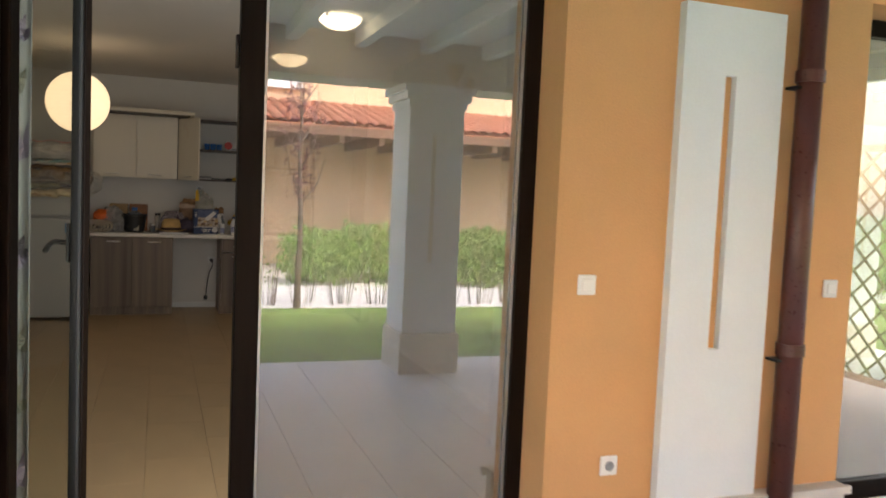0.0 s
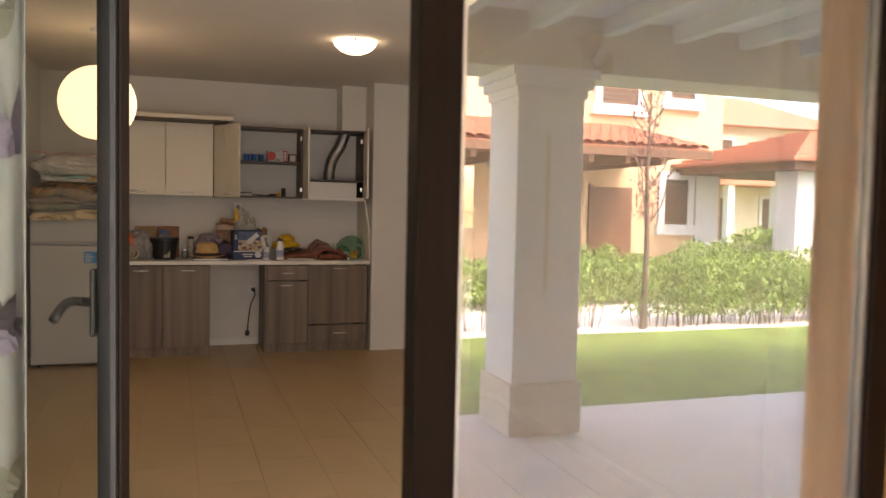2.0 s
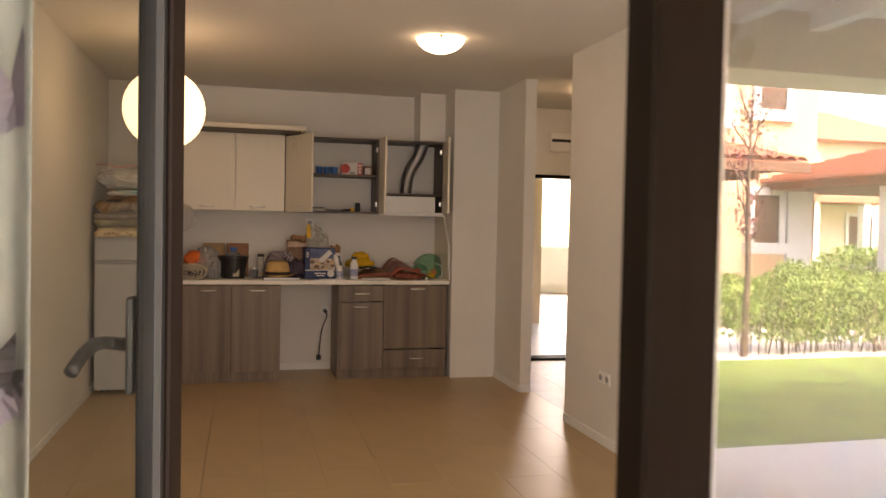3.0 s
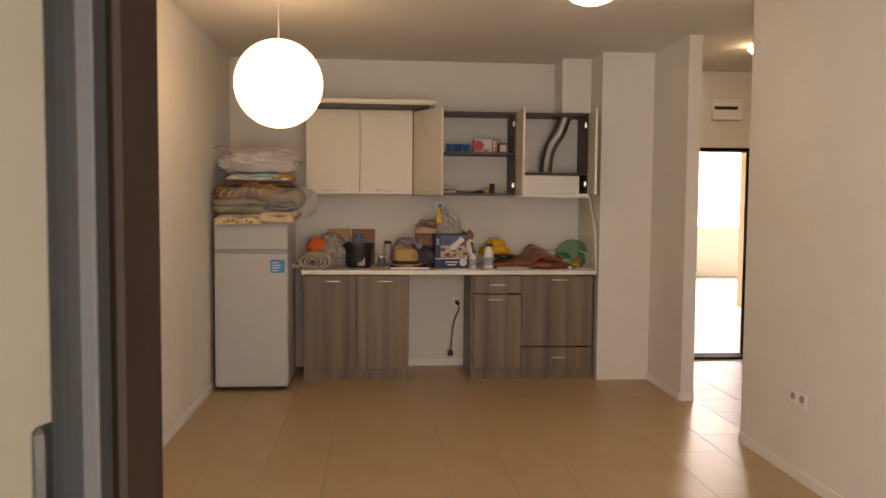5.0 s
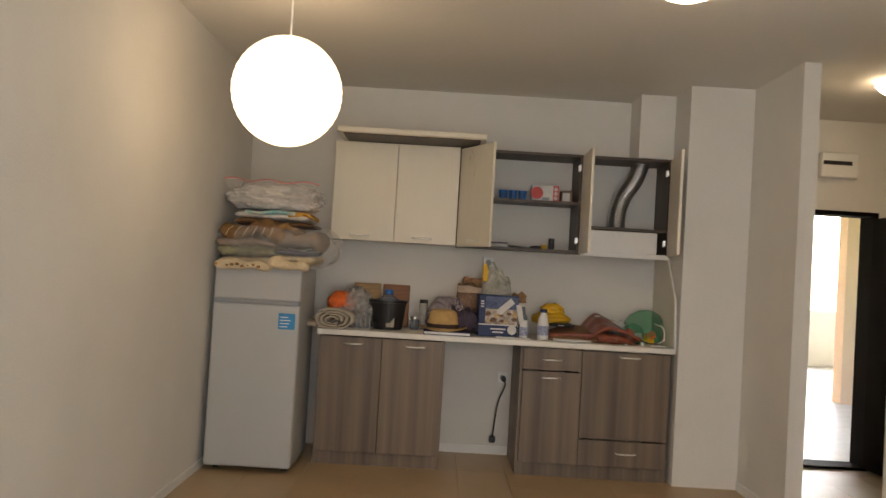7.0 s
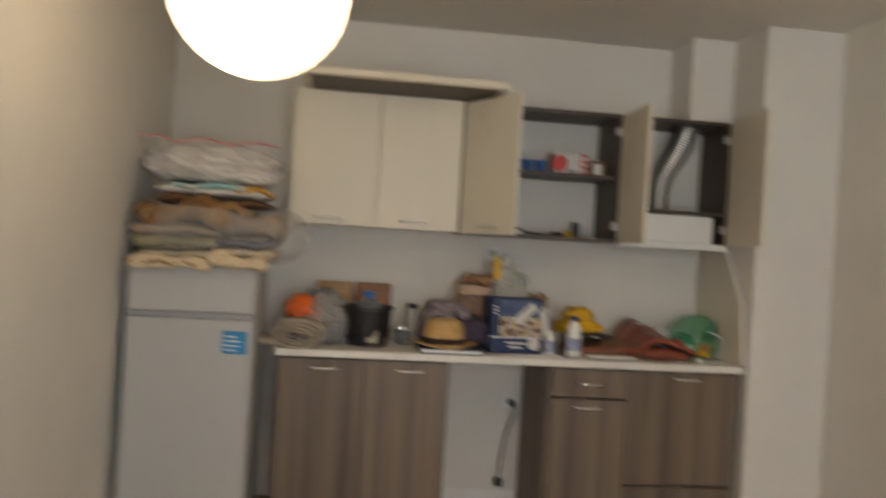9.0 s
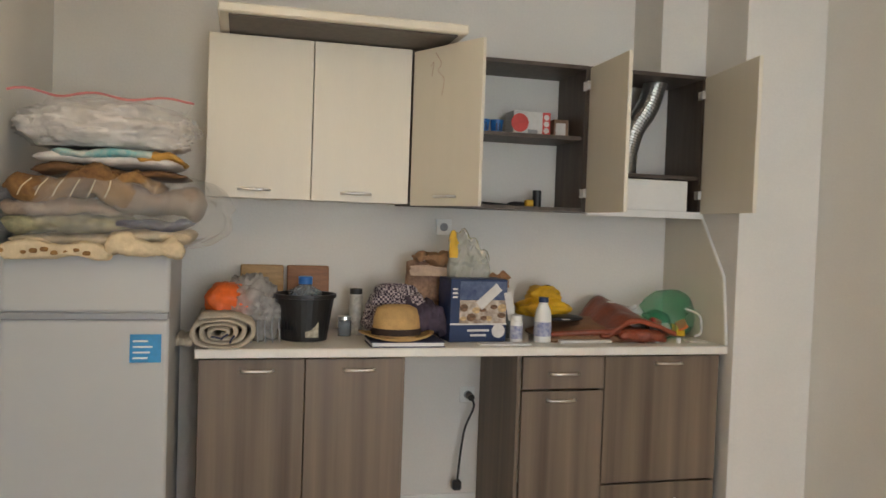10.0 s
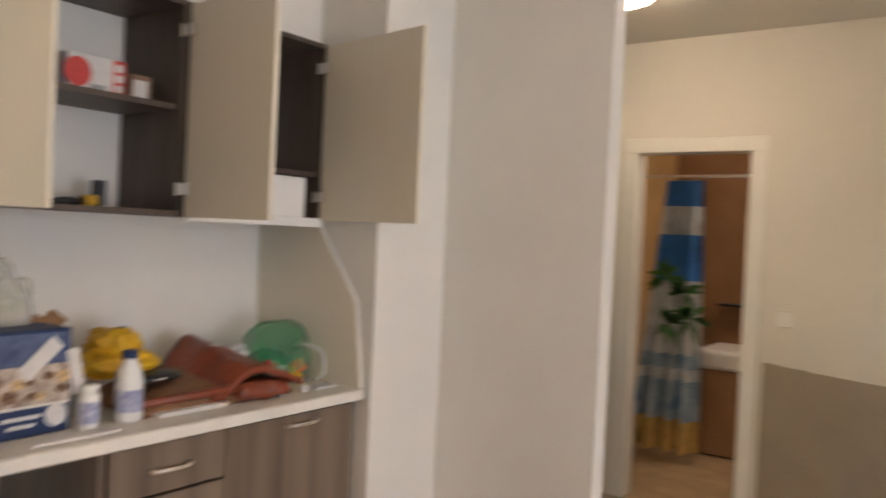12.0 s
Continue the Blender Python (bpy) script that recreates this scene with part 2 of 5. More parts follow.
def bm_upright(w, top, z0=0.0, seed=0, amp=0.03, gap=0.03, nx=18, nz=12):
    """A flattened, crumpled bag standing up; top(u) gives the height of its torn rim."""
    bm = bmesh.new()
    rows = []
    for k in range(nz + 1):
        s = k / nz
        loop = []
        for side in (-1, 1):
            for i in (range(nx + 1) if side < 0 else range(nx - 1, 0, -1)):
                u = i / nx
                hh = top(u) * (1 - 0.05 * (side > 0))
                wr = noise.noise(Vector((u * 3.5, s * 4, seed))) + 0.5 * (0.5 - abs(noise.noise(Vector((u * 8, s * 8, seed + 2))) * 2))
                belly = gap * (1 - 0.7 * s) * math.sin(math.pi * u) ** 0.5
                loop.append(bm.verts.new(((u - 0.5) * w * (1 - 0.06 * s) + 0.012 * noise.noise(Vector((u * 4, s * 5, seed + 7))), side * belly + amp * wr * (0.3 + 0.7 * s), z0 + hh * s)))
        rows.append(loop)
    for a, b in zip(rows, rows[1:]):
        for i in range(len(a)):
            j = (i + 1) % len(a)
            bm.faces.new((a[i], a[j], b[j], b[i]))
    return bm


def part(name, bm, material, parent=None, label="", smooth=False):
    me = bpy.data.meshes.new(name)
    bmesh.ops.recalc_face_normals(bm, faces=bm.faces)
    bm.to_mesh(me)
    bm.free()
    for m in (material if isinstance(material, (list, tuple)) else [material]):
        me.materials.append(m)
    if smooth:
        for p in me.polygons:
            p.use_smooth = True
    ob = new(name, me)
    ob.parent = parent
    if label:
        ob["label"] = label
    return ob


def thing(name, at, label, category, group="", kind="", rz=0):
    ob = new(name)
    ob.empty_display_size = 0.1
    ob.matrix_basis = pose(*at, 0, 0, rz)
    return tagged(ob, label, category, group, kind)


def solid(name, bm, material, label, category, group="", kind="", smooth=False):
    return tagged(part(name, bm, material, None, "", smooth), label, category, group, kind)


def structure(name, boxes, material, label, category):
    bm = bmesh.new()
    for b in boxes:
        bm_box(*b, bm=bm)
    return tagged(part(name, bm, material), label, category, kind="structure")


# ---- large structure: the room ----
H = 2.68
FY = -6.86
structure("wall_west", [(-0.05, -6.80, 0, 0.10, 0.0, H)], M["white_wall"], "white painted plaster wall of the living room", "wall")
structure("wall_north", [(-0.05, 0.0, 0, 3.61, 0.15, H)], M["white_wall"], "white painted wall behind the kitchen units", "wall")
structure("column_kitchen", [(3.178, -0.625, 0, 3.61, 0.0, H)], M["white_wall"], "white plastered column beside the kitchen worktop", "column")
structure("duct_boxing", [(2.925, -0.295, 2.225, 3.175, 0.0, H)], M["white_wall"], "white boxed-in duct below the ceiling", "duct boxing")
structure("wall_hall_west", [(3.612, -1.335, 0, 3.71, 0.18, H)], M["white_wall"], "short white wall between kitchen and hall", "wall")
structure("wall_east", [(3.605, -6.80, 0, 3.72, -2.325, H), (3.72, -2.44, 0, 5.46, -2.325, H)], M["white_wall"], "white painted wall with sockets", "wall")
structure("wall_entrance", [(3.71, 0.18, 0, 4.03, 0.36, H), (4.91, 0.18, 0, 5.46, 0.36, H), (4.03, 0.18, 1.98, 4.91, 0.36, H)], M["white_wall"], "white wall round the entrance door", "wall")
structure("wall_bathroom", [(5.36, -2.325, 0, 5.46, -1.40, H), (5.36, -0.74, 0, 5.46, 0.18, H), (5.36, -1.40, 2.05, 5.46, -0.74, H)], M["white_wall"], "white hall wall with bathroom doorway", "wall")
structure("ceiling", [(-0.05, -6.80, H, 7.6, 0.36, H + 0.2)], M["ceiling"], "white painted ceiling", "ceiling")
structure("floor", [(-0.05, -6.99, -0.12, 7.6, 0.36, -0.012)], M["floor_joint"], "tan wood-look laminate floor", "floor")
structure("baseboard", [(0.10, -6.78, 0, 0.112, -0.0, 0.05), (1.63, -0.012, 0, 2.13, 0, 0.06), (3.61, -1.33, 0, 3.600, -0.63, 0.06), (3.592, -6.75, 0, 3.605, -2.33, 0.06), (3.612, -1.347, 0, 3.71, -1.335, 0.06)], M["white_plastic"], "low white skirting board", "baseboard")

# ---- lamps of the room ----
lan = thing("pendant_lamp", (0.776, -2.13, 2.155), "round white paper lantern hanging lit from the ceiling", "lamp")
bm = bmesh.new()
prof = []
for i in range(61):
    a = -math.pi / 2 + math.pi * i / 60
    prof.append((0.263 * math.cos(a) * (1 - 0.012 * (i % 3 == 0)), 0.263 * math.sin(a)))
part("shade", bm_lathe(prof, 40, bm), M["lantern"], lan, "glowing ribbed paper globe", True)
part("cord", bm_cyl((0, 0, 0.25), (0, 0, 0.495), 0.005, seg=8), M["white_plastic"], lan)
part("ceiling_rose", bm_lathe([(0.0, 0.485), (0.045, 0.495), (0.055, 0.525)], 20), M["white_plastic"], lan)


M["dome_hall"] = mat("hall_lamp_glass", (0.9, 0.88, 0.82), 0.3, var=0.02, emit=((1.0, 0.78, 0.50), 1.25))


def ceiling_lamp(x, y, z=H, glow="dome"):
    t = thing("ceiling_lamp", (x, y, z), "lit frosted glass dome ceiling lamp with metal clips", "lamp", "dome ceiling lamps")
    part("shade", bm_lathe([(0.001, -0.095), (0.06, -0.09), (0.11, -0.07), (0.145, -0.04), (0.16, -0.012)], 32), M[glow], t, "glowing frosted glass bowl", True)
    part("base", bm_lathe([(0.14, -0.02), (0.14, 0.0)], 32), M["white_plastic"], t)
    for i in range(3):
        a = 2.1 * i + 0.3
        part("clip", bm_box(0.155 * math.cos(a) - 0.012, 0.155 * math.sin(a) - 0.012, -0.03, 0.155 * math.cos(a) + 0.012, 0.155 * math.sin(a) + 0.012, -0.004, 0.003), M["chrome"], t)
    return t


ceiling_lamp(2.572, -2.48)
ceiling_lamp(4.36, -1.05, glow="dome_hall")
ceiling_lamp(2.66, -9.56, 2.72, "dome_hall")
M["dome_bath"] = mat("bath_lamp_glass", (0.9, 0.88, 0.82), 0.3, var=0.02, emit=((1.0, 0.84, 0.62), 1.5))
ceiling_lamp(6.35, -1.75, glow="dome_bath")

# ---- facade ----
structure("wall_facade_east", [(2.93, -7.11, -0.02, 4.465, -6.80, 2.75)], M["orange"], "orange rendered outside wall under the porch", "wall")
structure("wall_facade_west", [(-4.0, -7.11, -0.02, 0.10, -6.80, 2.75)], M["orange"], "orange rendered outside wall beside the garden door", "wall")
structure("wall_facade_end", [(7.5, -7.11, -0.02, 9.0, -6.80, 2.75)], M["orange"], "orange rendered outside wall at the porch end", "wall")
structure("lintel_1", [(0.10, -7.11, 2.42, 2.93, -6.80, 2.75)], M["orange"], "orange rendered lintel over the garden door", "lintel")
structure("lintel_2", [(4.465, -7.11, 2.42, 7.5, -6.80, 2.75)], M["orange"], "orange rendered lintel over the side opening", "lintel")
structure("plinth", [(2.915, -7.165, -0.02, 4.465, -7.11, 0.225), (-4.0, -7.165, -0.02, 0.10, -7.11, 0.225)], M["stone"], "pale stone plinth along the orange wall", "plinth")
structure("plinth_ledge", [(2.895, -7.19, 0.19, 4.48, -7.168, 0.225)], M["stone"], "thin projecting ledge on the stone plinth", "ledge")
structure("door_sill", [(0.10, -7.00, -0.02, 2.93, -6.80, 0.015)], M["stone"], "pale stone sill under the glazed doors", "sill")

pil = thing("pilaster", (3.696, -7.11, 0.225), "white rendered pilaster with a narrow vertical groove", "pilaster")
bm = bm_box(-0.254, -0.045, 0, -0.043, 0, 2.075)
bm_box(0.012, -0.045, 0, 0.254, 0, 2.075, bm=bm)
bm_box(-0.043, -0.045, 0, 0.012, 0, 0.65, bm=bm)
bm_box(-0.043, -0.045, 1.795, 0.012, 0, 2.075, bm=bm)
part("panel", bm, M["white_render"], pil)
part("groove", bm_box(-0.043, -0.012, 0.65, 0.012, -0.002, 1.795), M["orange"], pil, "orange back of the groove")

dp = thing("downpipe", (4.055, -7.195, 0.0), "glossy brown round rainwater downpipe", "pipe")
part("pipe", bm_cyl((0, 0, 0), (0, 0, 2.7), 0.053, seg=24), M["pipe"], dp, smooth=True)
for z in (0.85, 2.02):
    part("collar", bm_cyl((0, 0, z), (0, 0, z + 0.05), 0.060, seg=24), M["pipe"], dp)
    part("bracket", bm_box(-0.075, -0.01, z - 0.03, 0.02, 0.06, z - 0.018), M["black"], dp)


def wall_switch(x, y, z, face, label, kind="switch", size=0.082):
    """A plate with its rocker; face gives the outward direction."""
    ang = {"-y": 0, "-x": -90, "+x": 90}[face]
    t = thing("light_switch" if kind == "switch" else "wall_socket", (x, y, z), label, kind, rz=ang)
    part("plate", bm_box(-size / 2, -0.012, -size / 2, size / 2, -0.002, size / 2, 0.004), M["white_plastic"], t)
    if kind == "switch":
        part("rocker", bm_box(-size * 0.3, -0.018, -size * 0.3, size * 0.3, -0.010, size * 0.3, 0.003), M["white_plastic"], t)
    else:
        part("insert", bm_lathe([(0.019, 0), (0.021, 0.004), (0.016, 0.0045), (0.001, 0.001)], 16), M["grey_plastic"], t).matrix_basis = pose(0, -0.012, 0, 90)
        for s in (-1, 1):
            part("hole", bm_cyl((s * 0.007, -0.0135, 0), (s * 0.007, -0.011, 0), 0.0028, seg=8), M["black"], t)
    return t


wall_switch(3.075, -7.11, 1.145, "-y", "white square light switch on the orange wall")
wall_switch(3.225, -7.11, 0.395, "-y", "white square outdoor socket on the orange wall", "socket")
wall_switch(4.335, -7.11, 1.13, "-y", "white square light switch beside the downpipe")


def glazing(name, x0, x1, z1, label, y=-6.87, stile=0.07, glass=None, left=True, right=True):
    t = thing(name, ((x0 + x1) / 2, y, 0.015), label, "window", kind="structure")
    w = (x1 - x0) / 2
    for s, use in ((-1, left), (1, right)):
        if use:
            st = part("stile", bm_box(min(s * w, s * (w - stile)), -0.035, 0, max(s * w, s * (w - stile)), 0.035, z1, 0.004), M["frame"], t)
    part("bottom_rail", bm_box(-w + stile, -0.033, 0, w - stile, 0.033, 0.10, 0.004), M["frame"], t)
    part("top_rail", bm_box(-w + stile, -0.033, z1 - 0.08, w - stile, 0.033, z1, 0.004), M["frame"], t)
    for s in (-1, 1):
        part("gasket", bm_box(s * (w - stile - 0.006) - 0.005, -0.02, 0.10, s * (w - stile - 0.006) + 0.005, -0.008, z1 - 0.08), M["alu"], t)
    p = part("pane", bm_box(-w + stile - 0.01, -0.004, 0.09, w - stile + 0.01, 0.004, z1 - 0.07), glass or M["glass"], t, "reflecting glass pane")
    p.visible_shadow = False
    return t


glazing("window_1", 0.10, 0.91, 2.40, "dark framed fixed glazing beside the garden door")
glazing("window_2", 1.729, 2.95, 2.40, "dark framed fixed glass pane reflecting the garden", stile=0.089)
glazing("window_3", 4.465, 6.0, 2.40, "dark framed glazing of the next room")
glazing("window_4", 6.0, 7.5, 2.40, "dark framed glazing of the next room")
structure("door_frame", [(0.91, -6.90, 0.015, 0.958, -6.83, 2.415), (0.958, -6.90, 2.36, 1.729, -6.83, 2.415)], M["frame"], "dark frame of the open garden door", "door frame")
keep = thing("lock_keep", (1.729, -6.84, 1.97), "small black lock keep on the door post", "latch")
part("plate", bm_box(-0.012, -0.012, -0.06, 0, 0.012, 0.06, 0.002), M["black"], keep)

# garden door, standing open into the room
M["bead"] = mat("bead_grey", (0.009, 0.009, 0.009), 0.35, spec=0.25, var=0.05, bump=0)
M["bead_highlight"] = mat("bead_highlight_grey", (0.05, 0.052, 0.053), 0.4, var=0.05, bump=0)
gd = thing("garden_door", (0.965, -6.865, 0.03), "dark framed glass garden door standing open inwards", "door", rz=70.3)
L, T, DZ = 0.609, 0.027, 2.32
part("stile", bm_box(0.0, -T, 0, 0.06, T, DZ, 0.004), M["frame"], gd)
part("stile", bm_box(L - 0.052, -T, 0, L, T, DZ, 0.004), M["frame"], gd)
part("bottom_rail", bm_box(0.06, -T, 0, L - 0.053, T, 0.10, 0.004), M["frame"], gd)
part("top_rail", bm_box(0.06, -T, DZ - 0.09, L - 0.053, T, DZ, 0.004), M["frame"], gd)
for y0, y1 in ((-T + 0.006, -0.006), (0.006, T - 0.006)):
    part("glazing_bead", bm_box(L - 0.074, y0, 0.10, L - 0.0525, y1, DZ - 0.09, 0.004), M["bead"], gd, "satin grey glazing bead")
# slim lighter strip painted as the highlight along the dark bead
part("bead_highlight", bm_box(L - 0.0768, -0.024, 0.10, L - 0.0742, -0.012, DZ - 0.09), M["bead_highlight"], gd, "grey line painted as the bead's highlight")
part("gasket", bm_box(L - 0.079, -0.012, 0.10, L - 0.0745, 0.012, DZ - 0.09), M["black"], gd, "black rubber gasket")
part("pane", bm_box(0.054, -0.004, 0.09, L - 0.075, 0.004, DZ - 0.08), M["glass_leaf"], gd).visible_shadow = False
hd = part("handle", bm_box(L - 0.075, T, 1.107, L - 0.041, T + 0.012, 1.267, 0.005), M["black"], gd, "black lever handle")
part("lever", bm_tube(curve_pts([(L - 0.058, T + 0.01, 1.187), (L - 0.058, T + 0.04, 1.189), (L - 0.085, T + 0.05, 1.192), (L - 0.125, T + 0.05, 1.182), (L - 0.165, T + 0.048, 1.160)], 5), 0.011, 10), M["black"], hd, smooth=True)

# curtains gathered at both ends of the glazing
M["curtain"] = mat("curtain_cloth", (0.30, 0.30, 0.29), 0.9, var=0.05, scale=5, bump=0.15, fine=200)
M["print_dark"] = mat("print_dark", (0.05, 0.04, 0.047), 0.9)
M["print_lilac"] = mat("print_lilac", (0.25, 0.21, 0.27), 0.9)
M["print_olive"] = mat("print_olive", (0.22, 0.215, 0.165), 0.9)
SPRIGS = ((0.25, "print_lilac", 4), (0.55, "print_olive", 4), (0.80, "print_olive", 4), (1.16, "print_dark", 5), (1.12, "print_lilac", 3), (1.55, "print_lilac", 4), (1.78, "print_olive", 3), (2.0, "print_lilac", 4), (2.18, "print_dark", 3))


def curtain(x0, x1, z0, label, sprig_x, seed):
    """Cloth in upright folds with printed leaf sprigs, hung from its own rail."""
    n, wid = 60, x1 - x0

    def cy(x, k=0):
        i = (x - x0) / wid * n
        return -6.45 + 0.03 * math.sin(i / n * 2 * math.pi * 5.5) + 0.012 * math.sin(i * 0.9 + k * 0.4)

    bm = bmesh.new()
    rows = []
    for k in range(13):
        rows.append([bm.verts.new((x0 + wid * i / n, cy(x0 + wid * i / n, k), z0 + (2.36 - z0) * k / 12)) for i in range(n + 1)])
    for a, b in zip(rows, rows[1:]):
        for i in range(n):
            bm.faces.new((a[i], a[i + 1], b[i + 1], b[i]))
    cur = thing("curtain", (0, 0, 0), label, "curtain", "window curtains")
    so = part("cloth", bm, M["curtain"], cur, smooth=True).modifiers.new("thick", "SOLIDIFY")
    so.thickness = 0.003
    rnd = random.Random(seed)
    for zs, m, cnt in SPRIGS:
        cx, turn = sprig_x + rnd.uniform(-0.02, 0.02), rnd.uniform(-0.3, 0.3)
        for k in range(cnt):
            a = math.pi / 2 + turn + (k - (cnt - 1) / 2) * 0.75
            ln = rnd.uniform(0.10, 0.15)
            bm = bmesh.new()
            up, dn = [], []
            for q in range(7):
                s = q / 6
                wd = 0.021 * math.sin(math.pi * s ** 0.8)
                px, pz = cx + ln * s * math.cos(a) * 0.55, zs + ln * s * math.sin(a)
                ox, oz = -math.sin(a) * wd * 0.7, math.cos(a) * wd
                for lst, g in ((up, 1), (dn, -1)):
                    xx = min(x1 - 0.003, max(x0 + 0.003, px + g * ox))
                    lst.append(bm.verts.new((xx, cy(xx, 6) - 0.013, pz + g * oz)))
            for q in range(6):
                bm.faces.new((up[q], up[q + 1], dn[q + 1], dn[q]))
            part("printed_leaf", bm, M[m], cur)
    part("rail", bm_cyl((0.10 if x0 < 1 else x0 - 0.02, -6.45, 2.37), (x1 + 0.02 if x0 < 1 else 3.605, -6.45, 2.37), 0.012, seg=10), M["white_plastic"], cur)


curtain(0.55, 0.993, 0.03, "pale curtain with grey and lilac leaf print, gathered", 0.955, 5)
curtain(2.975, 3.40, 0.27, "pale leaf-print curtain gathered behind the fixed pane", 3.05, 9)

# ---- porch and garden ----
structure("terrace_slab", [(-6.0, -10.62, -0.30, 9.0, -6.80, -0.032)], M["joint"], "pale tiled terrace floor under the porch", "terrace")
structure("porch_ceiling", [(-6.0, -10.62, 2.72, 9.0, -7.11, 2.80)], M["white_render"], "pale porch ceiling", "ceiling")
structure("porch_beam", [(-6.0, -10.52, 2.36, 9.0, -10.06, 2.72)], M["stone"], "pale rendered edge beam of the porch", "beam")
for k in range(27):
    structure("porch_joist", [(-5.75 + 0.54 * k, -10.06, 2.61, -5.66 + 0.54 * k, -7.11, 2.72)], M["white_render"], "pale painted joist under the porch ceiling", "joist")


def column(x, y):
    t = thing("porch_column", (x, y, -0.02), "square white rendered porch column on a stone plinth", "column", "porch columns")
    part("shaft", bm_box(-0.235, -0.235, 0.34, 0.235, 0.235, 2.26, 0.006), M["white_render"], t)
    part("plinth", bm_box(-0.262, -0.262, 0, 0.262, 0.262, 0.34, 0.008), M["stone"], t)
    for k in range(3):
        part("cap_course", bm_box(-0.25 - 0.028 * k, -0.25 - 0.028 * k, 2.20 + 0.06 * k, 0.25 + 0.028 * k, 0.25 + 0.028 * k, 2.26 + 0.06 * k), M["white_render"], t)
    part("groove", bm_box(-0.035, 0.230, 0.93, -0.003, 0.238, 1.98), M["stone"], t)
    return t


column(3.60, -10.27)
column(-1.0, -10.27)
column(8.3, -10.27)

ground = structure("ground", [(-400, -400, -0.6, 400, 400, -0.33)], M["grass"], "green lawn and ground reaching far off", "ground")
structure("lawn", [(-30, -13.95, -0.40, 40, -10.62, -0.06)], M["grass"], "mown green lawn beside the terrace", "lawn")
structure("path", [(-30, -20.0, -0.40, 40, -13.95, -0.05)], M["path"], "white gravel path before the houses", "path")


def leaf_mass(name, x, y, z0, sx, sy, sz, n, m, label, category, group, seed, leaf=0.05, stems=5, kind="", low=0.85, thick=0.012):
    rr = random.Random(seed)
    t = thing(name, (x, y, z0), label, category, group, kind)
    for k in range(stems):
        px, py = rr.uniform(-0.4, 0.4) * sx, rr.uniform(-0.3, 0.3) * sy
        part("stem", bm_tube([(px * 0.7, py * 0.7, 0), (px * 0.9, py, sz * 0.4), (px * 1.1, py * 1.2, sz * 0.8)], [thick, thick * 0.75, thick * 0.35], 5), M["bark"], t)
    vs, fs = [], []
    for k in range(n):
        while True:
            p = Vector((rr.uniform(-1, 1), rr.uniform(-1, 1), rr.uniform(-low, 1)))
            if 0.25 < (abs(p.x) ** 3 + abs(p.y) ** 3 + abs(p.z) ** 3) ** (1 / 3) < 0.92 + 0.3 * noise.noise(p * 2.3 + Vector((seed, 0, 0))):
                break
        c = Vector((p.x * sx / 2, p.y * sy / 2, sz * (0.45 + 0.5 * p.z)))
        q = Euler((rr.uniform(0, 6.3), rr.uniform(0, 6.3), rr.uniform(0, 6.3))).to_matrix()
        b = len(vs)
        s = leaf * rr.uniform(0.6, 1.3)
        for o in ((-s, 0, 0), (0, -s * 0.45, 0.1 * s), (s, 0, 0), (0, s * 0.45, 0.1 * s)):
            vs.append(c + q @ Vector(o))
        fs.append((b, b + 1, b + 2, b + 3))
    me = bpy.data.meshes.new("foliage")
    me.from_pydata([tuple(v) for v in vs], [], fs)
    me.materials.append(m)
    ob = new("foliage", me)
    ob.parent = t
    return t


for i in range(13):
    xx = 3.9 + i * 0.95
    sz = 0.98 + 0.16 * math.sin(i * 2.3)
    leaf_mass("hedge_shrub", xx, -16.55 - 0.3 * math.sin(i * 1.7), -0.05, 1.35, 1.1, sz, 2600, M["leaf"], "light green leafy hedge shrub beside the gravel", "shrub", "hedge shrubs", i, 0.045, 2)
for i in range(9):
    leaf_mass("young_hedge_plant", 2.3 + i * 0.5, -14.25 + 0.08 * math.sin(i * 2.1), -0.05, 0.55, 0.4, 0.62 + 0.1 * math.sin(i * 1.3), 60, M["leaf"], "sparse young hedge plant with bare twigs", "shrub", "young hedge", 40 + i, 0.03, 18, low=0.2, thick=0.005)
for i in range(16):
    leaf_mass("young_hedge_plant", 7.3 + i * 0.42, -14.3 + 0.1 * math.sin(i * 1.9), -0.05, 0.95, 0.7, 0.98 + 0.08 * math.sin(i * 1.7), 900, M["leaf"], "leafy young hedge plant with bare lower stems", "shrub", "leafy young hedge", 140 + i, 0.035, 12, low=0.6, thick=0.007)
for i in range(8):
    leaf_mass("hedge_shrub", 11.5 + i * 1.1, -17.6, -0.05, 1.5, 1.2, 1.15, 1200, M["leaf"], "light green leafy hedge shrub beside the gravel", "shrub", "hedge shrubs", 60 + i, 0.055)


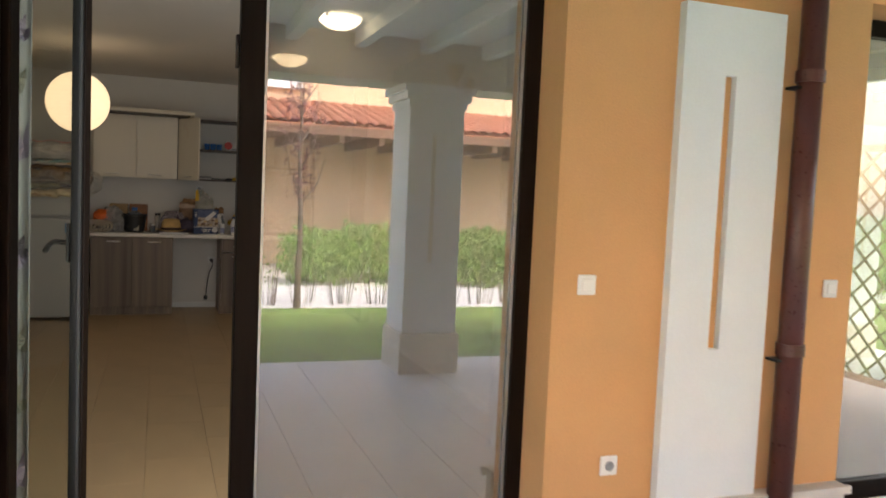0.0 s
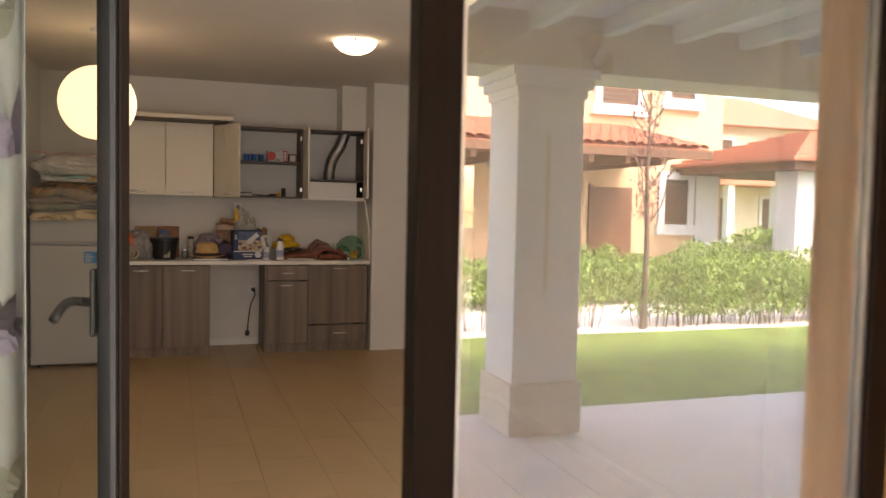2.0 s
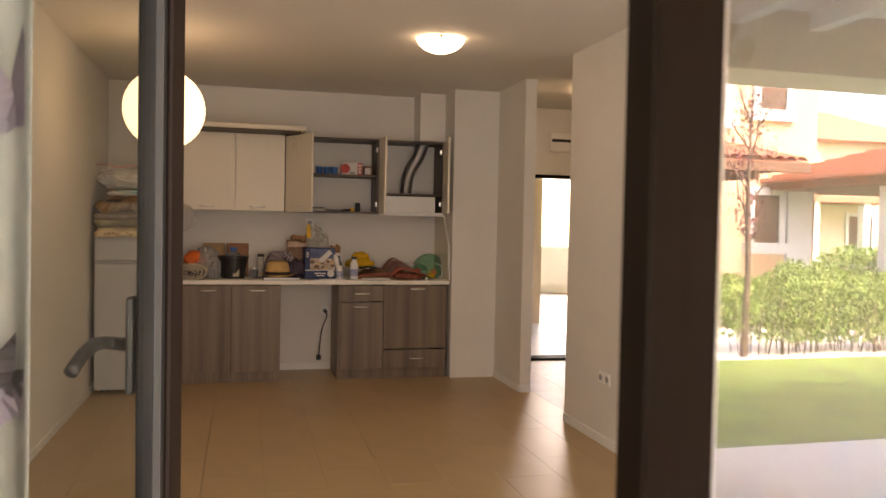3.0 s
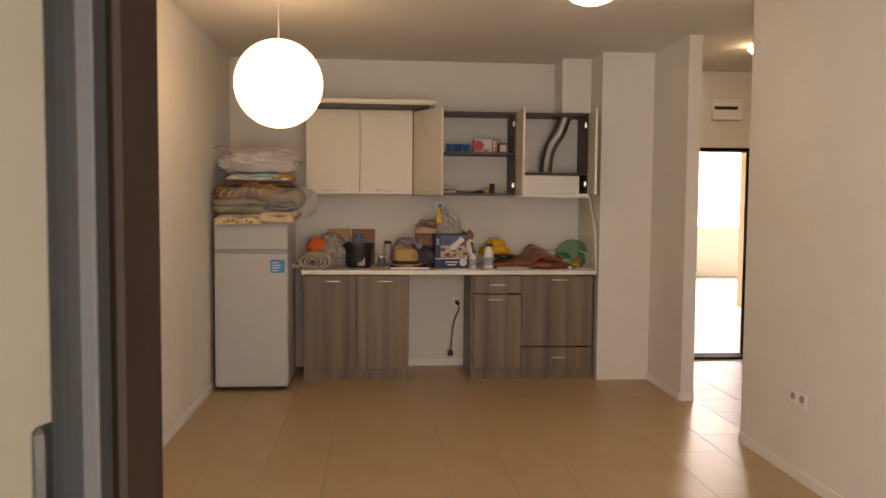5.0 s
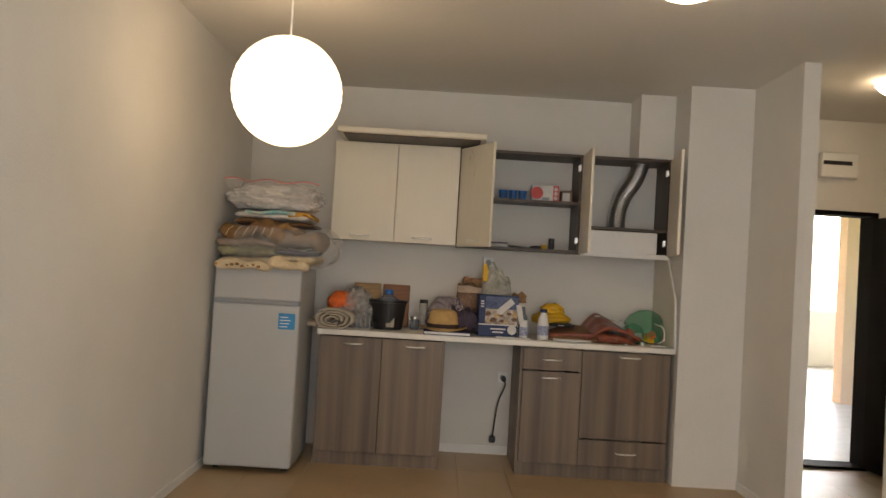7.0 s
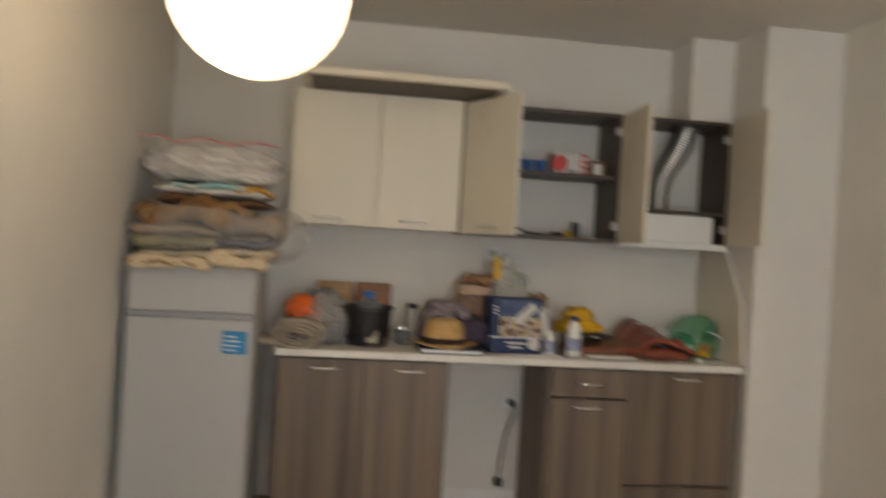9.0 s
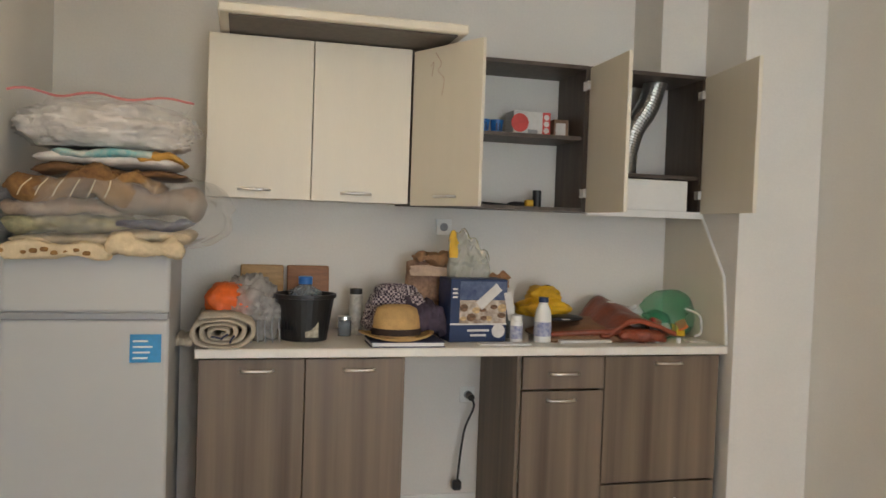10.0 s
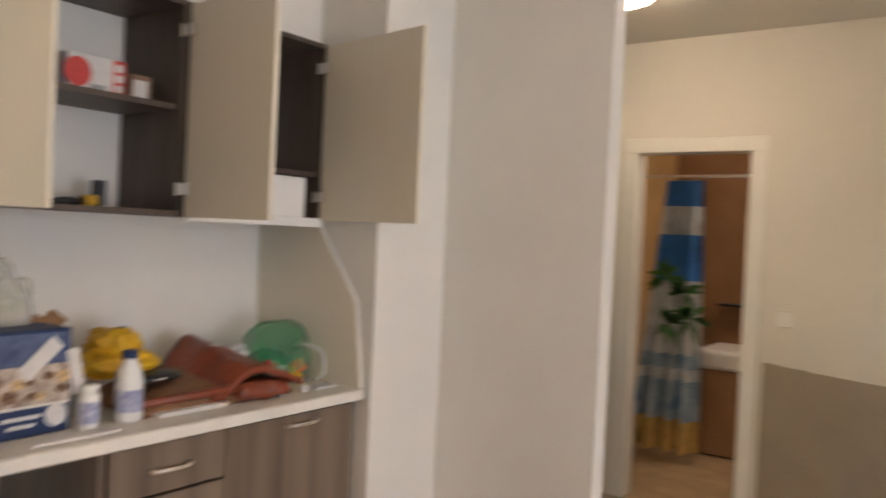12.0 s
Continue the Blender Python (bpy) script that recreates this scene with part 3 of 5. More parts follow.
def plum_tree(x, y, seed):
    rr = random.Random(seed)
    t = thing("plum_tree", (x, y, -0.05), "slender young tree with sparse dark red leaves", "tree", "plum trees")
    trunk = part("trunk", bm_tube([(0, 0, 0), (0.02, 0.01, 1.0), (-0.02, 0.02, 2.0), (0.02, 0, 3.0)], [0.045, 0.035, 0.022, 0.008], 8), M["bark"], t)
    for k in range(10):
        z, a = 1.3 + 0.16 * k, k * 2.4
        part("limb", bm_tube([(0, 0, z), (0.22 * math.cos(a), 0.22 * math.sin(a), z + 0.3), (0.33 * math.cos(a), 0.33 * math.sin(a), z + 0.7)], [0.012, 0.008, 0.003], 5), M["bark"], t)
    vs, fs = [], []
    for k in range(420):
        a, z = rr.uniform(0, 6.3), rr.uniform(1.4, 3.3)
        r = rr.uniform(0.03, 0.36) * (1 - abs(z - 2.2) / 1.7)
        c = Vector((r * math.cos(a), r * math.sin(a), z))
        q = Euler((rr.uniform(0, 6.3), rr.uniform(0, 6.3), 0)).to_matrix()
        b = len(vs)
        for o in ((-0.032, 0, 0), (0, -0.015, 0), (0.032, 0, 0), (0, 0.015, 0)):
            vs.append(tuple(c + q @ Vector(o)))
        fs.append((b, b + 1, b + 2, b + 3))
    me = bpy.data.meshes.new("crown")
    me.from_pydata(vs, [], fs)
    me.materials.append(M["red_leaf"])
    ob = new("crown", me)
    ob.parent = t


plum_tree(3.15, -13.95, 1)
plum_tree(7.0, -14.1, 2)


# houses over the garden
def house_window(t, x, y, z, w, h):
    wd = part("window", bm_box(x - w / 2, y - 0.04, z, x + w / 2, y + 0.06, z + h), M["dark_glass"], t)
    for b in ((x - w / 2 - 0.14, y - 0.02, z, x - w / 2, y + 0.10, z + h), (x + w / 2, y - 0.02, z, x + w / 2 + 0.14, y + 0.10, z + h),
              (x - w / 2 - 0.2, y - 0.02, z - 0.22, x + w / 2 + 0.2, y + 0.13, z), (x - w / 2 - 0.14, y - 0.02, z + h, x + w / 2 + 0.14, y + 0.11, z + h + 0.16)):
        part("trim", bm_box(*b), M["white_render"], wd, "white window surround")
    for k in range(int(h / 0.09)):
        part("louvre", bm_box(x - w / 2 + 0.02, y + 0.061, z + 0.02 + k * 0.09, x + w / 2 - 0.02, y + 0.075, z + 0.07 + k * 0.09), M["timber"], wd)


h1 = thing("house", (0, 0, -0.05), "peach rendered house with red tiled porch roof", "house")
part("wall", bm_box(-12, -26, 0, 12.6, -19.8, 6.6), M["peach"], h1)
part("main_roof", bm_box(-12.5, -26.5, 6.6, 12.9, -19.3, 6.8), M["tile"], h1)
dr = part("door", bm_box(9.43, -19.82, 0, 10.36, -19.76, 2.0), M["timber"], h1, "dark brown wooden house door")
part("door_frame", bm_box(9.34, -19.80, 0, 9.425, -19.74, 2.06), M["timber"], dr)
house_window(h1, 11.42, -19.8, 1.25, 0.58, 0.95)
house_window(h1, 9.98, -19.8, 3.70, 0.85, 1.3)
house_window(h1, 11.5, -19.8, 3.9, 0.6, 1.2)
house_window(h1, 3.55, -19.8, 3.7, 0.7, 1.3)
house_window(h1, -1.0, -19.8, 3.7, 0.85, 1.3)
part("fascia", bm_box(-6, -17.15, 2.44, 10.2, -16.98, 2.58), M["timber"], h1)
part("soffit", bm_box(-6, -19.8, 2.50, 10.2, -17.15, 2.58), M["timber"], h1, "brown timber porch soffit")
for k in range(22):
    part("rafter", bm_box(-5.5 + k * 0.7, -19.8, 2.32, -5.4 + k * 0.7, -17.05, 2.495), M["timber"], h1)
bm = bmesh.new()
lo = [bm.verts.new(p) for p in ((-6, -16.98, 2.585), (10.2, -16.98, 2.585), (10.2, -19.8, 2.585), (-6, -19.8, 2.585))]
hi = [bm.verts.new(p) for p in ((-6, -16.98, 2.60), (10.2, -16.98, 2.60), (10.2, -19.8, 3.22), (-6, -19.8, 3.22))]
bm.faces.new(lo[::-1])
bm.faces.new(hi)
for i in range(4):
    bm.faces.new((lo[i], lo[(i + 1) % 4], hi[(i + 1) % 4], hi[i]))
roof = part("porch_roof", bm, M["tile"], h1, "red clay tiles in rows")
tm = bmesh.new()
for k in range(7):
    a0 = math.pi * k / 6
    tm.verts.new((0.10 * math.cos(a0), 0.0, 0.075 * math.sin(a0)))
    tm.verts.new((0.085 * math.cos(a0), -0.42, 0.065 * math.sin(a0) + 0.02))
tm.verts.ensure_lookup_table()
for k in range(6):
    tm.faces.new((tm.verts[2 * k], tm.verts[2 * k + 2], tm.verts[2 * k + 3], tm.verts[2 * k + 1]))
tile_me = bpy.data.meshes.new("roof_tile")
tm.to_mesh(tile_me)
tm.free()
tile_me.materials.append(M["tile"])
for i in range(37):
    for j in range(8):
        o = new("roof_tile", tile_me)
        o.parent = roof
        o.matrix_basis = pose(2.5 + i * 0.208, -16.95 - j * 0.355, 2.615 + j * 0.078, -9.5)
M["cream_render"] = mat("cream_render", (0.74, 0.66, 0.54), 0.85, var=0.04, scale=0.8, bump=0.2)
h2 = thing("house", (25.0, -35, -0.05), "cream house with tiled roof farther off", "house")
part("wall", bm_box(-5, -6, 0, 6, 0, 5.6), M["cream_render"], h2)
bm = bmesh.new()
vv = [bm.verts.new(p) for p in ((-5.8, 0.8, 5.4), (6.8, 0.8, 5.4), (6.8, -6.8, 5.4), (-5.8, -6.8, 5.4), (-2, -3, 7.2), (3, -3, 7.2))]
for f in ((0, 1, 5, 4), (1, 2, 5), (2, 3, 4, 5), (3, 0, 4), (3, 2, 1, 0)):
    bm.faces.new([vv[i] for i in f])
part("roof", bm, M["tile"], h2)
part("porch_roof", bm_box(-4.6, 0, 2.7, 3.0, 2.6, 2.95), M["tile"], h2)
part("balcony", bm_box(-4.2, 0, 3.3, 0.5, 1.0, 3.45), M["white_render"], h2)
for x in (-4.2, -1.8, 0.6, 2.6):
    part("post", bm_box(x - 0.16, 2.1, 0, x + 0.16, 2.42, 2.7), M["white_render"], h2)
for x in (-3.2, -0.4, 2.4):
    house_window(h2, x, 0.0, 3.7, 0.9, 1.1)
    house_window(h2, x, 0.0, 0.3, 1.2, 1.9)
for i in range(10):
    leaf_mass("far_bush", 13 + i * 1.6, -24.5 - (i % 3), -0.05, 2.2, 1.6, 1.2, 500, M["leaf"], "green bush before the farther house", "shrub", "far bushes", 90 + i, 0.10)

pv = thing("garden_pavilion", (12.2, -17.1, -0.05), "white garden pavilion with red tiled roof", "pavilion")
part("base", bm_box(-0.5, -3.4, 0, 3.9, 0.5, 0.80, 0.02), M["stone"], pv, "pale stone base")
for x, y in ((0.0, 0.0), (3.4, 0.0), (0.0, -2.9), (3.4, -2.9)):
    part("column", bm_box(x - 0.29, y - 0.29, 0.80, x + 0.29, y + 0.29, 2.30, 0.01), M["white_render"], pv)
part("eaves", bm_box(-0.75, -3.6, 2.30, 4.1, 0.7, 2.44), M["timber"], pv, "brown timber eaves")
bm = bmesh.new()
for k in range(9):
    q = 0.27 * k
    bm_box(-0.9 + q, -3.75 + q * 0.9, 2.44 + 0.085 * k, 4.25 - q, 0.85 - q * 0.9, 2.53 + 0.085 * k, 0.015, bm=bm)
part("roof", bm, M["tile"], pv, "red clay tiles in stepped rows")

tr = thing("trellis", (6.9, -8.85, -0.02), "white diamond lattice screen at the end of the terrace", "trellis")
for s in (-1, 1):
    part("post", bm_box(-0.03, s * 1.5 - 0.03, 0, 0.03, s * 1.5 + 0.03, 2.1), M["timber"], tr)
for z in (0.12, 2.0):
    part("rail", bm_box(-0.02, -1.47, z, 0.02, 1.47, z + 0.05), M["timber"], tr)
for s, ox in ((1, 0.006), (-1, -0.006)):
    for k in range(24):
        c = -2.35 + 0.2 * k
        y0, z0, y1, z1 = c - 0.93, 0.15, c + 0.93, 2.0
        if y0 < -1.47:
            z0, y0 = z0 + (-1.47 - y0), -1.47
        if y1 > 1.47:
            z1, y1 = z1 - (y1 - 1.47), 1.47
        if z1 - z0 < 0.1:
            continue
        part("slat", bm_tube([(ox, s * y0, z0), (ox, s * y1, z1)], 0.012, 4), M["timber"], tr)

# ---- kitchen ----
def bow_handle(parent, x, y, z, w=0.13, m=None):
    p = [(x - w / 2, y, z), (x - w / 2 + 0.006, y - 0.02, z), (x - w / 4, y - 0.028, z), (x, y - 0.030, z), (x + w / 4, y - 0.028, z), (x + w / 2 - 0.006, y - 0.02, z), (x + w / 2, y, z)]
    return part("handle", bm_tube(curve_pts(p, 3), 0.006, 8), m or M["chrome"], parent, "chrome bow handle", True)


def front(parent, x0, x1, z0, z1, y, m, name="door"):
    return part(name, bm_box(x0 + 0.002, y - 0.018, z0 + 0.002, x1 - 0.002, y, z1 - 0.002, 0.0015), m, parent)


GRP = "kitchen base units"
b1 = thing("base_cabinet", (1.20, -0.28, 0), "grey oak base cabinet with two doors and chrome handles", "cabinet", GRP)
X0, X1 = 0.775 - 1.20, 1.623 - 1.20
part("side", bm_box(X0, -0.28, 0, X0 + 0.018, 0.27, 0.868), M["oak"], b1)
part("side", bm_box(X1 - 0.018, -0.28, 0, X1, 0.27, 0.868), M["oak"], b1)
part("bottom", bm_box(X0 + 0.018, -0.27, 0.08, X1 - 0.018, 0.27, 0.10), M["oak"], b1)
part("back", bm_box(X0 + 0.018, 0.26, 0.10, X1 - 0.018, 0.27, 0.868), M["oak"], b1)
part("toe_kick", bm_box(X0 + 0.018, -0.272, 0.0, X1 - 0.018, -0.254, 0.085), M["oak"], b1)
for x0, x1 in ((X0, (X0 + X1) / 2), ((X0 + X1) / 2, X1 - 0.012)):
    d = front(b1, x0, x1, 0.09, 0.862, -0.281, M["oak"])
    bow_handle(d, (x0 + x1) / 2 + 0.02, -0.299, 0.815)

b2 = thing("base_cabinet", (2.34, -0.28, 0), "grey oak base cabinet with a drawer over a door", "cabinet", GRP)
part("side", bm_box(-0.206, -0.28, 0, -0.188, 0.27, 0.868), M["oak"], b2)
part("side", bm_box(0.192, -0.28, 0, 0.209, 0.27, 0.868), M["oak"], b2)
part("bottom", bm_box(-0.188, -0.27, 0.08, 0.192, 0.27, 0.10), M["oak"], b2)
part("toe_kick", bm_box(-0.188, -0.272, 0, 0.192, -0.254, 0.085), M["oak"], b2)
d = front(b2, -0.188, 0.209, 0.712, 0.862, -0.281, M["oak"], "drawer")
bow_handle(d, 0.01, -0.299, 0.785)
d = front(b2, -0.188, 0.209, 0.09, 0.706, -0.281, M["oak"])
bow_handle(d, 0.0, -0.299, 0.665)

b3 = thing("base_cabinet", (2.85, -0.28, 0), "grey oak oven-height cabinet with a door over a drawer", "cabinet", GRP)
part("side", bm_box(-0.30, -0.28, 0, -0.282, 0.27, 0.868), M["oak"], b3)
part("side", bm_box(0.282, -0.28, 0, 0.30, 0.27, 0.868), M["oak"], b3)
part("bottom", bm_box(-0.282, -0.27, 0.08, 0.282, 0.27, 0.10), M["oak"], b3)
part("toe_kick", bm_box(-0.282, -0.272, 0, 0.282, -0.254, 0.085), M["oak"], b3)
d = front(b3, -0.30, 0.288, 0.272, 0.862, -0.281, M["oak"])
bow_handle(d, 0.02, -0.299, 0.828)
d = front(b3, -0.30, 0.288, 0.09, 0.266, -0.281, M["oak"], "drawer")
bow_handle(d, 0.02, -0.299, 0.185)

wt = thing("worktop", (1.963, -0.30, 0.868), "off-white laminate kitchen worktop over the base units", "worktop")
part("slab", bm_box(-1.202, -0.295, 0, 1.202, 0.298, 0.038, 0.003), M["worktop"], wt)
part("front_edge", bm_box(-1.202, -0.305, 0.001, 1.202, -0.297, 0.0375, 0.003), M["worktop"], wt, "rounded laminate front edge")
bm = bmesh.new()
side = [(-0.585, 0.908), (-0.545, 1.23), (-0.335, 1.515), (-0.004, 1.515), (-0.004, 0.908)]
ra = [bm.verts.new((3.158, y, z)) for y, z in side]
rb = [bm.verts.new((3.174, y, z)) for y, z in side]
bm.faces.new(ra[::-1])
bm.faces.new(rb)
for i in range(5):
    bm.faces.new((ra[i], ra[(i + 1) % 5], rb[(i + 1) % 5], rb[i]))
sp_t = thing("side_panel", (0, 0, 0), "cream end panel with a slanted front edge", "panel")
part("panel", bm, M["cream"], sp_t)
part("edge_band", bm_tube([(3.166, -0.587, 0.909), (3.166, -0.547, 1.23), (3.166, -0.337, 1.513)], 0.0075, 4), M["white_plastic"], sp_t, "pale edge band")


def wall_unit(x0, x1, z0, z1, m, label, depth=0.34, back=False):
    t = thing("wall_cabinet", ((x0 + x1) / 2, -depth / 2, z0), label, "cabinet", "kitchen wall units")
    w, h, d = (x1 - x0) / 2, z1 - z0, depth / 2
    part("side", bm_box(-w, -d, 0, -w + 0.018, d - 0.004, h), m, t)
    part("side", bm_box(w - 0.018, -d, 0, w, d - 0.004, h), m, t)
    part("top", bm_box(-w + 0.018, -d, h - 0.018, w - 0.018, d - 0.004, h), m, t)
    part("bottom", bm_box(-w + 0.018, -d, 0, w - 0.018, d - 0.004, 0.018), m, t)
    return t


u1 = wall_unit(0.775, 1.655, 1.522, 2.215, M["cream"], "cream wall cabinet with two closed doors")
for x0, x1 in ((-0.44, 0.004), (0.004, 0.44)):
    d = front(u1, x0, x1, -0.004, 0.692, -0.171, M["cream"])
    bow_handle(d, (x0 + x1) / 2 - 0.02, -0.189, 0.035)
cor = thing("cornice_board", (1.32, -0.35, 2.217), "cream canopy board lying on the wall cabinets", "board")
part("board", bm_box(-0.50, -0.34, 0.006, 0.50, 0.34, 0.045, 0.006), M["cream"], cor)
part("underside", bm_box(-0.46, -0.31, 0.0, 0.46, 0.33, 0.006), M["oak_dark"], cor, "thin dark sheet under the board")

u2 = wall_unit(1.662, 2.525, 1.516, 2.215, M["oak_dark"], "open wall cabinet with dark oak inside and open doors")
part("shelf", bm_box(-0.41, -0.15, 0.345, 0.41, 0.16, 0.363), M["oak_dark"], u2)


def open_door(unit, hinge, free, z0, z1, handle, inner_first=1):
    """A cabinet door swung open from hinge to free edge, cream on both faces."""
    hx, hy = hinge
    fx, fy = free
    ang = math.degrees(math.atan2(fy - hy, fx - hx))
    ln = math.hypot(fx - hx, fy - hy)
    d = part("door", bm_box(0.004, -0.009, z0, ln, 0.009, z1, 0.0015), M["cream"], unit, "cream cabinet door standing open")
    c = unit.matrix_basis.translation
    d.matrix_basis = pose(hx - c.x, hy - c.y, -c.z, 0, 0, ang)
    for z in (z0 + 0.09, z1 - 0.09):
        part("hinge", bm_box(0.0, -0.009 + inner_first * 0.018, z - 0.018, 0.05, -0.009 + inner_first * 0.028, z + 0.018, 0.003), M["chrome"], d, "steel cup hinge")
    if handle:
        h = bow_handle(d, ln * 0.55, -0.009, z0 + 0.04, 0.12)
    return d


d3 = open_door(u2, (1.668, -0.352), (1.873, -0.750), 1.514, 2.203, True, 1)
M["scribble"] = mat("faint_mark", (0.52, 0.36, 0.27), 0.7)
part("faint_scribble", bm_tube(curve_pts([(0.15, -0.0092, 2.18), (0.19, -0.0092, 2.13), (0.17, -0.0092, 2.10), (0.21, -0.0092, 2.06), (0.20, -0.0092, 1.99)], 5), 0.0014, 5), M["scribble"], d3)
part("faint_scribble", bm_tube(curve_pts([(0.12, -0.0092, 2.12), (0.14, -0.0092, 2.14), (0.13, -0.0092, 2.08)], 5), 0.0014, 5), M["scribble"], d3)
open_door(u2, (2.530, -0.352), (2.515, -0.775), 1.514, 2.203, False, -1)
u3 = wall_unit(2.535, 3.155, 1.516, 2.215, M["oak_dark"], "open wall cabinet over the cooker hood")
part("shelf", bm_box(-0.292, -0.16, 0.182, 0.292, 0.16, 0.20), M["oak_dark"], u3)
part("bottom_rail", bm_box(-0.31, -0.190, -0.012, 0.31, -0.171, 0.022), M["white_plastic"], u3, "white front strip")
open_door(u3, (3.150, -0.352), (3.060, -0.900), 1.53, 2.203, False, -1)
hood = thing("cooker_hood", (2.83, -0.17, 1.535), "white built-in cooker hood with a flexible metal duct", "cooker hood")
part("body", bm_box(-0.26, -0.175, 0, 0.245, 0.15, 0.155, 0.006), M["white_plastic"], hood)
M["duct"] = mat("duct_foil", (0.55, 0.55, 0.54), 0.38, 1.0, var=0.04, bump=0, fine=8)
pts = curve_pts([(-0.005, 0.02, 0.165), (0.0, 0.02, 0.30), (0.035, 0.02, 0.42), (0.11, 0.02, 0.54), (0.16, 0.03, 0.68)], 18)
part("duct", bm_tube(pts, [0.057 + 0.002 * (i % 2) for i in range(len(pts))], 20), M["duct"], hood, "corrugated aluminium duct")

# fridge
fr = thing("fridge", (0.415, -0.60, 0.0), "white two-door fridge with freezer on top", "fridge")
part("body", bm_box(-0.272, -0.245, 0.03, 0.272, 0.28, 1.30, 0.012, seg=2), M["fridge"], fr)
for z0, z1 in ((0.035, 1.066), (1.084, 1.30)):
    part("door", bm_box(-0.275, -0.31, z0, 0.275, -0.248, z1, 0.016, seg=3), M["fridge"], fr, smooth=False)
part("grip", bm_box(-0.27, -0.318, 1.062, 0.27, -0.255, 1.088, 0.004), M["grey_plastic"], fr, "grey grip strip between the doors")
for sx in (-0.22, 0.22):
    for sy in (-0.2, 0.22):
        part("foot", bm_cyl((sx, sy, 0), (sx, sy, 0.035), 0.02, seg=12), M["black"], fr)
M["sticker"] = mat("blue_sticker", (0.03, 0.26, 0.55), 0.35, var=0.15, scale=12, bump=0)
st = part("sticker", bm_box(0.145, -0.3135, 0.912, 0.25, -0.3105, 1.012), M["sticker"], fr, "blue energy sticker with pale lines")
for k in range(4):
    part("line", bm_box(0.155, -0.3145, 0.925 + 0.02 * k, 0.155 + 0.05 + 0.008 * (k % 3), -0.313, 0.931 + 0.02 * k), M["white_plastic"], st)

# sockets, cable
wall_switch(1.915, 0.0, 1.42, "-y", "white wall socket above the worktop", "socket")
wall_switch(2.07, 0.0, 0.57, "-y", "white wall socket in the appliance gap", "socket")
cab = thing("power_cable", (2.075, -0.02, 0.57), "black appliance cable plugged in and hanging", "cable")
part("plug", bm_cyl((0, 0.0, 0), (0, -0.045, -0.005), 0.018, seg=12), M["black"], cab)
part("lead", bm_tube(curve_pts([(0, -0.045, -0.005), (0.01, -0.06, -0.05), (-0.03, -0.05, -0.16), (-0.05, -0.05, -0.30), (-0.06, -0.05, -0.42)], 6), 0.006, 8), M["black"], cab, smooth=True)
part("end_plug", bm_box(-0.085, -0.07, -0.47, -0.04, -0.035, -0.42, 0.008), M["black"], cab)
wall_switch(3.605, -2.94, 0.44, "-x", "white wall socket low on the wall", "socket")
wall_switch(3.605, -3.03, 0.44, "-x", "white wall socket low on the wall", "socket")
for yy in (-4.38, -4.47, -4.56):
    wall_switch(3.605, yy, 0.62, "-x", "white wall socket low on the wall", "socket")
wall_switch(5.36, -1.60, 1.14, "-x", "white light switch beside the bathroom door")

# brass wall lamp
wl = thing("wall_lamp", (3.60, -4.40, 2.28), "small brass wall lamp with glass shade", "lamp")
part("backplate", bm_lathe([(0.06, 0), (0.055, 0.015), (0.001, 0.025)], 20), M["brass"], wl).matrix_basis = pose(0, 0, 0, 0, -90)
part("arm", bm_tube(curve_pts([(-0.02, 0, 0), (-0.08, 0, -0.03), (-0.12, 0, 0.02)], 6), 0.008, 8), M["brass"], wl)
part("shade", bm_lathe([(0.02, 0.0), (0.05, 0.05), (0.075, 0.12), (0.07, 0.12), (0.02, 0.01)], 20, at=(-0.12, 0, 0.02)), M["brass"], wl)

# ---- hall ----
# lower hall wall is darker beige below a curved edge
M["patch"] = mat("darker_beige", (0.36, 0.31, 0.25), 0.9, var=0.06, scale=3, bump=0.2)
bm = bmesh.new()
ys = [-1.50 - 0.82 * i / 16 for i in range(17)]
top = [0.90 - 0.05 * math.sin(i / 16 * 1.6) + 0.006 * noise.noise(Vector((i * 0.9, 0, 0))) for i in range(17)]
f = [[bm.verts.new((x, y, z)) for y, z in zip(ys, zz)] for x, zz in ((5.354, top), (5.354, [0.0] * 17), (5.3605, top))]
for i in range(16):
    bm.faces.new((f[0][i], f[0][i + 1], f[1][i + 1], f[1][i]))
    bm.faces.new((f[0][i], f[0][i + 1], f[2][i + 1], f[2][i]))
tagged(part("wall_patch", bm, M["patch"]), "darker grey-beige lower part of the hall wall with a curved top", "plaster", kind="structure")
fb = thing("fuse_box", (4.57, 0.18, 2.23), "white wall fuse box with a dark window slot", "fuse box")
part("case", bm_box(-0.14, -0.07, 0, 0.14, -0.002, 0.19, 0.006), M["white_plastic"], fb)
part("slot", bm_box(-0.13, -0.074, 0.095, 0.09, -0.069, 0.125), M["black"], fb, "dark slot")

structure("entrance_frame", [(4.03, 0.16, 0, 4.07, 0.37, 1.98), (4.88, 0.16, 0, 4.91, 0.37, 1.98), (4.07, 0.16, 1.95, 4.88, 0.37, 1.98), (4.07, 0.16, 0, 4.88, 0.37, 0.02)], M["door_dark"], "dark brown entrance door frame", "door frame")
ed = thing("entrance_door", (4.875, 0.13, 0.02), "dark brown entrance door standing open into the hall", "door", rz=-83.5)
part("leaf", bm_box(0, -0.025, 0.005, 0.85, 0.025, 1.91, 0.003), M["door_dark"], ed)
for z0, z1 in ((0.12, 0.85), (1.08, 1.80)):
    part("raised_panel", bm_box(0.13, -0.030, z0, 0.72, -0.024, z1, 0.004), M["door_dark"], ed)
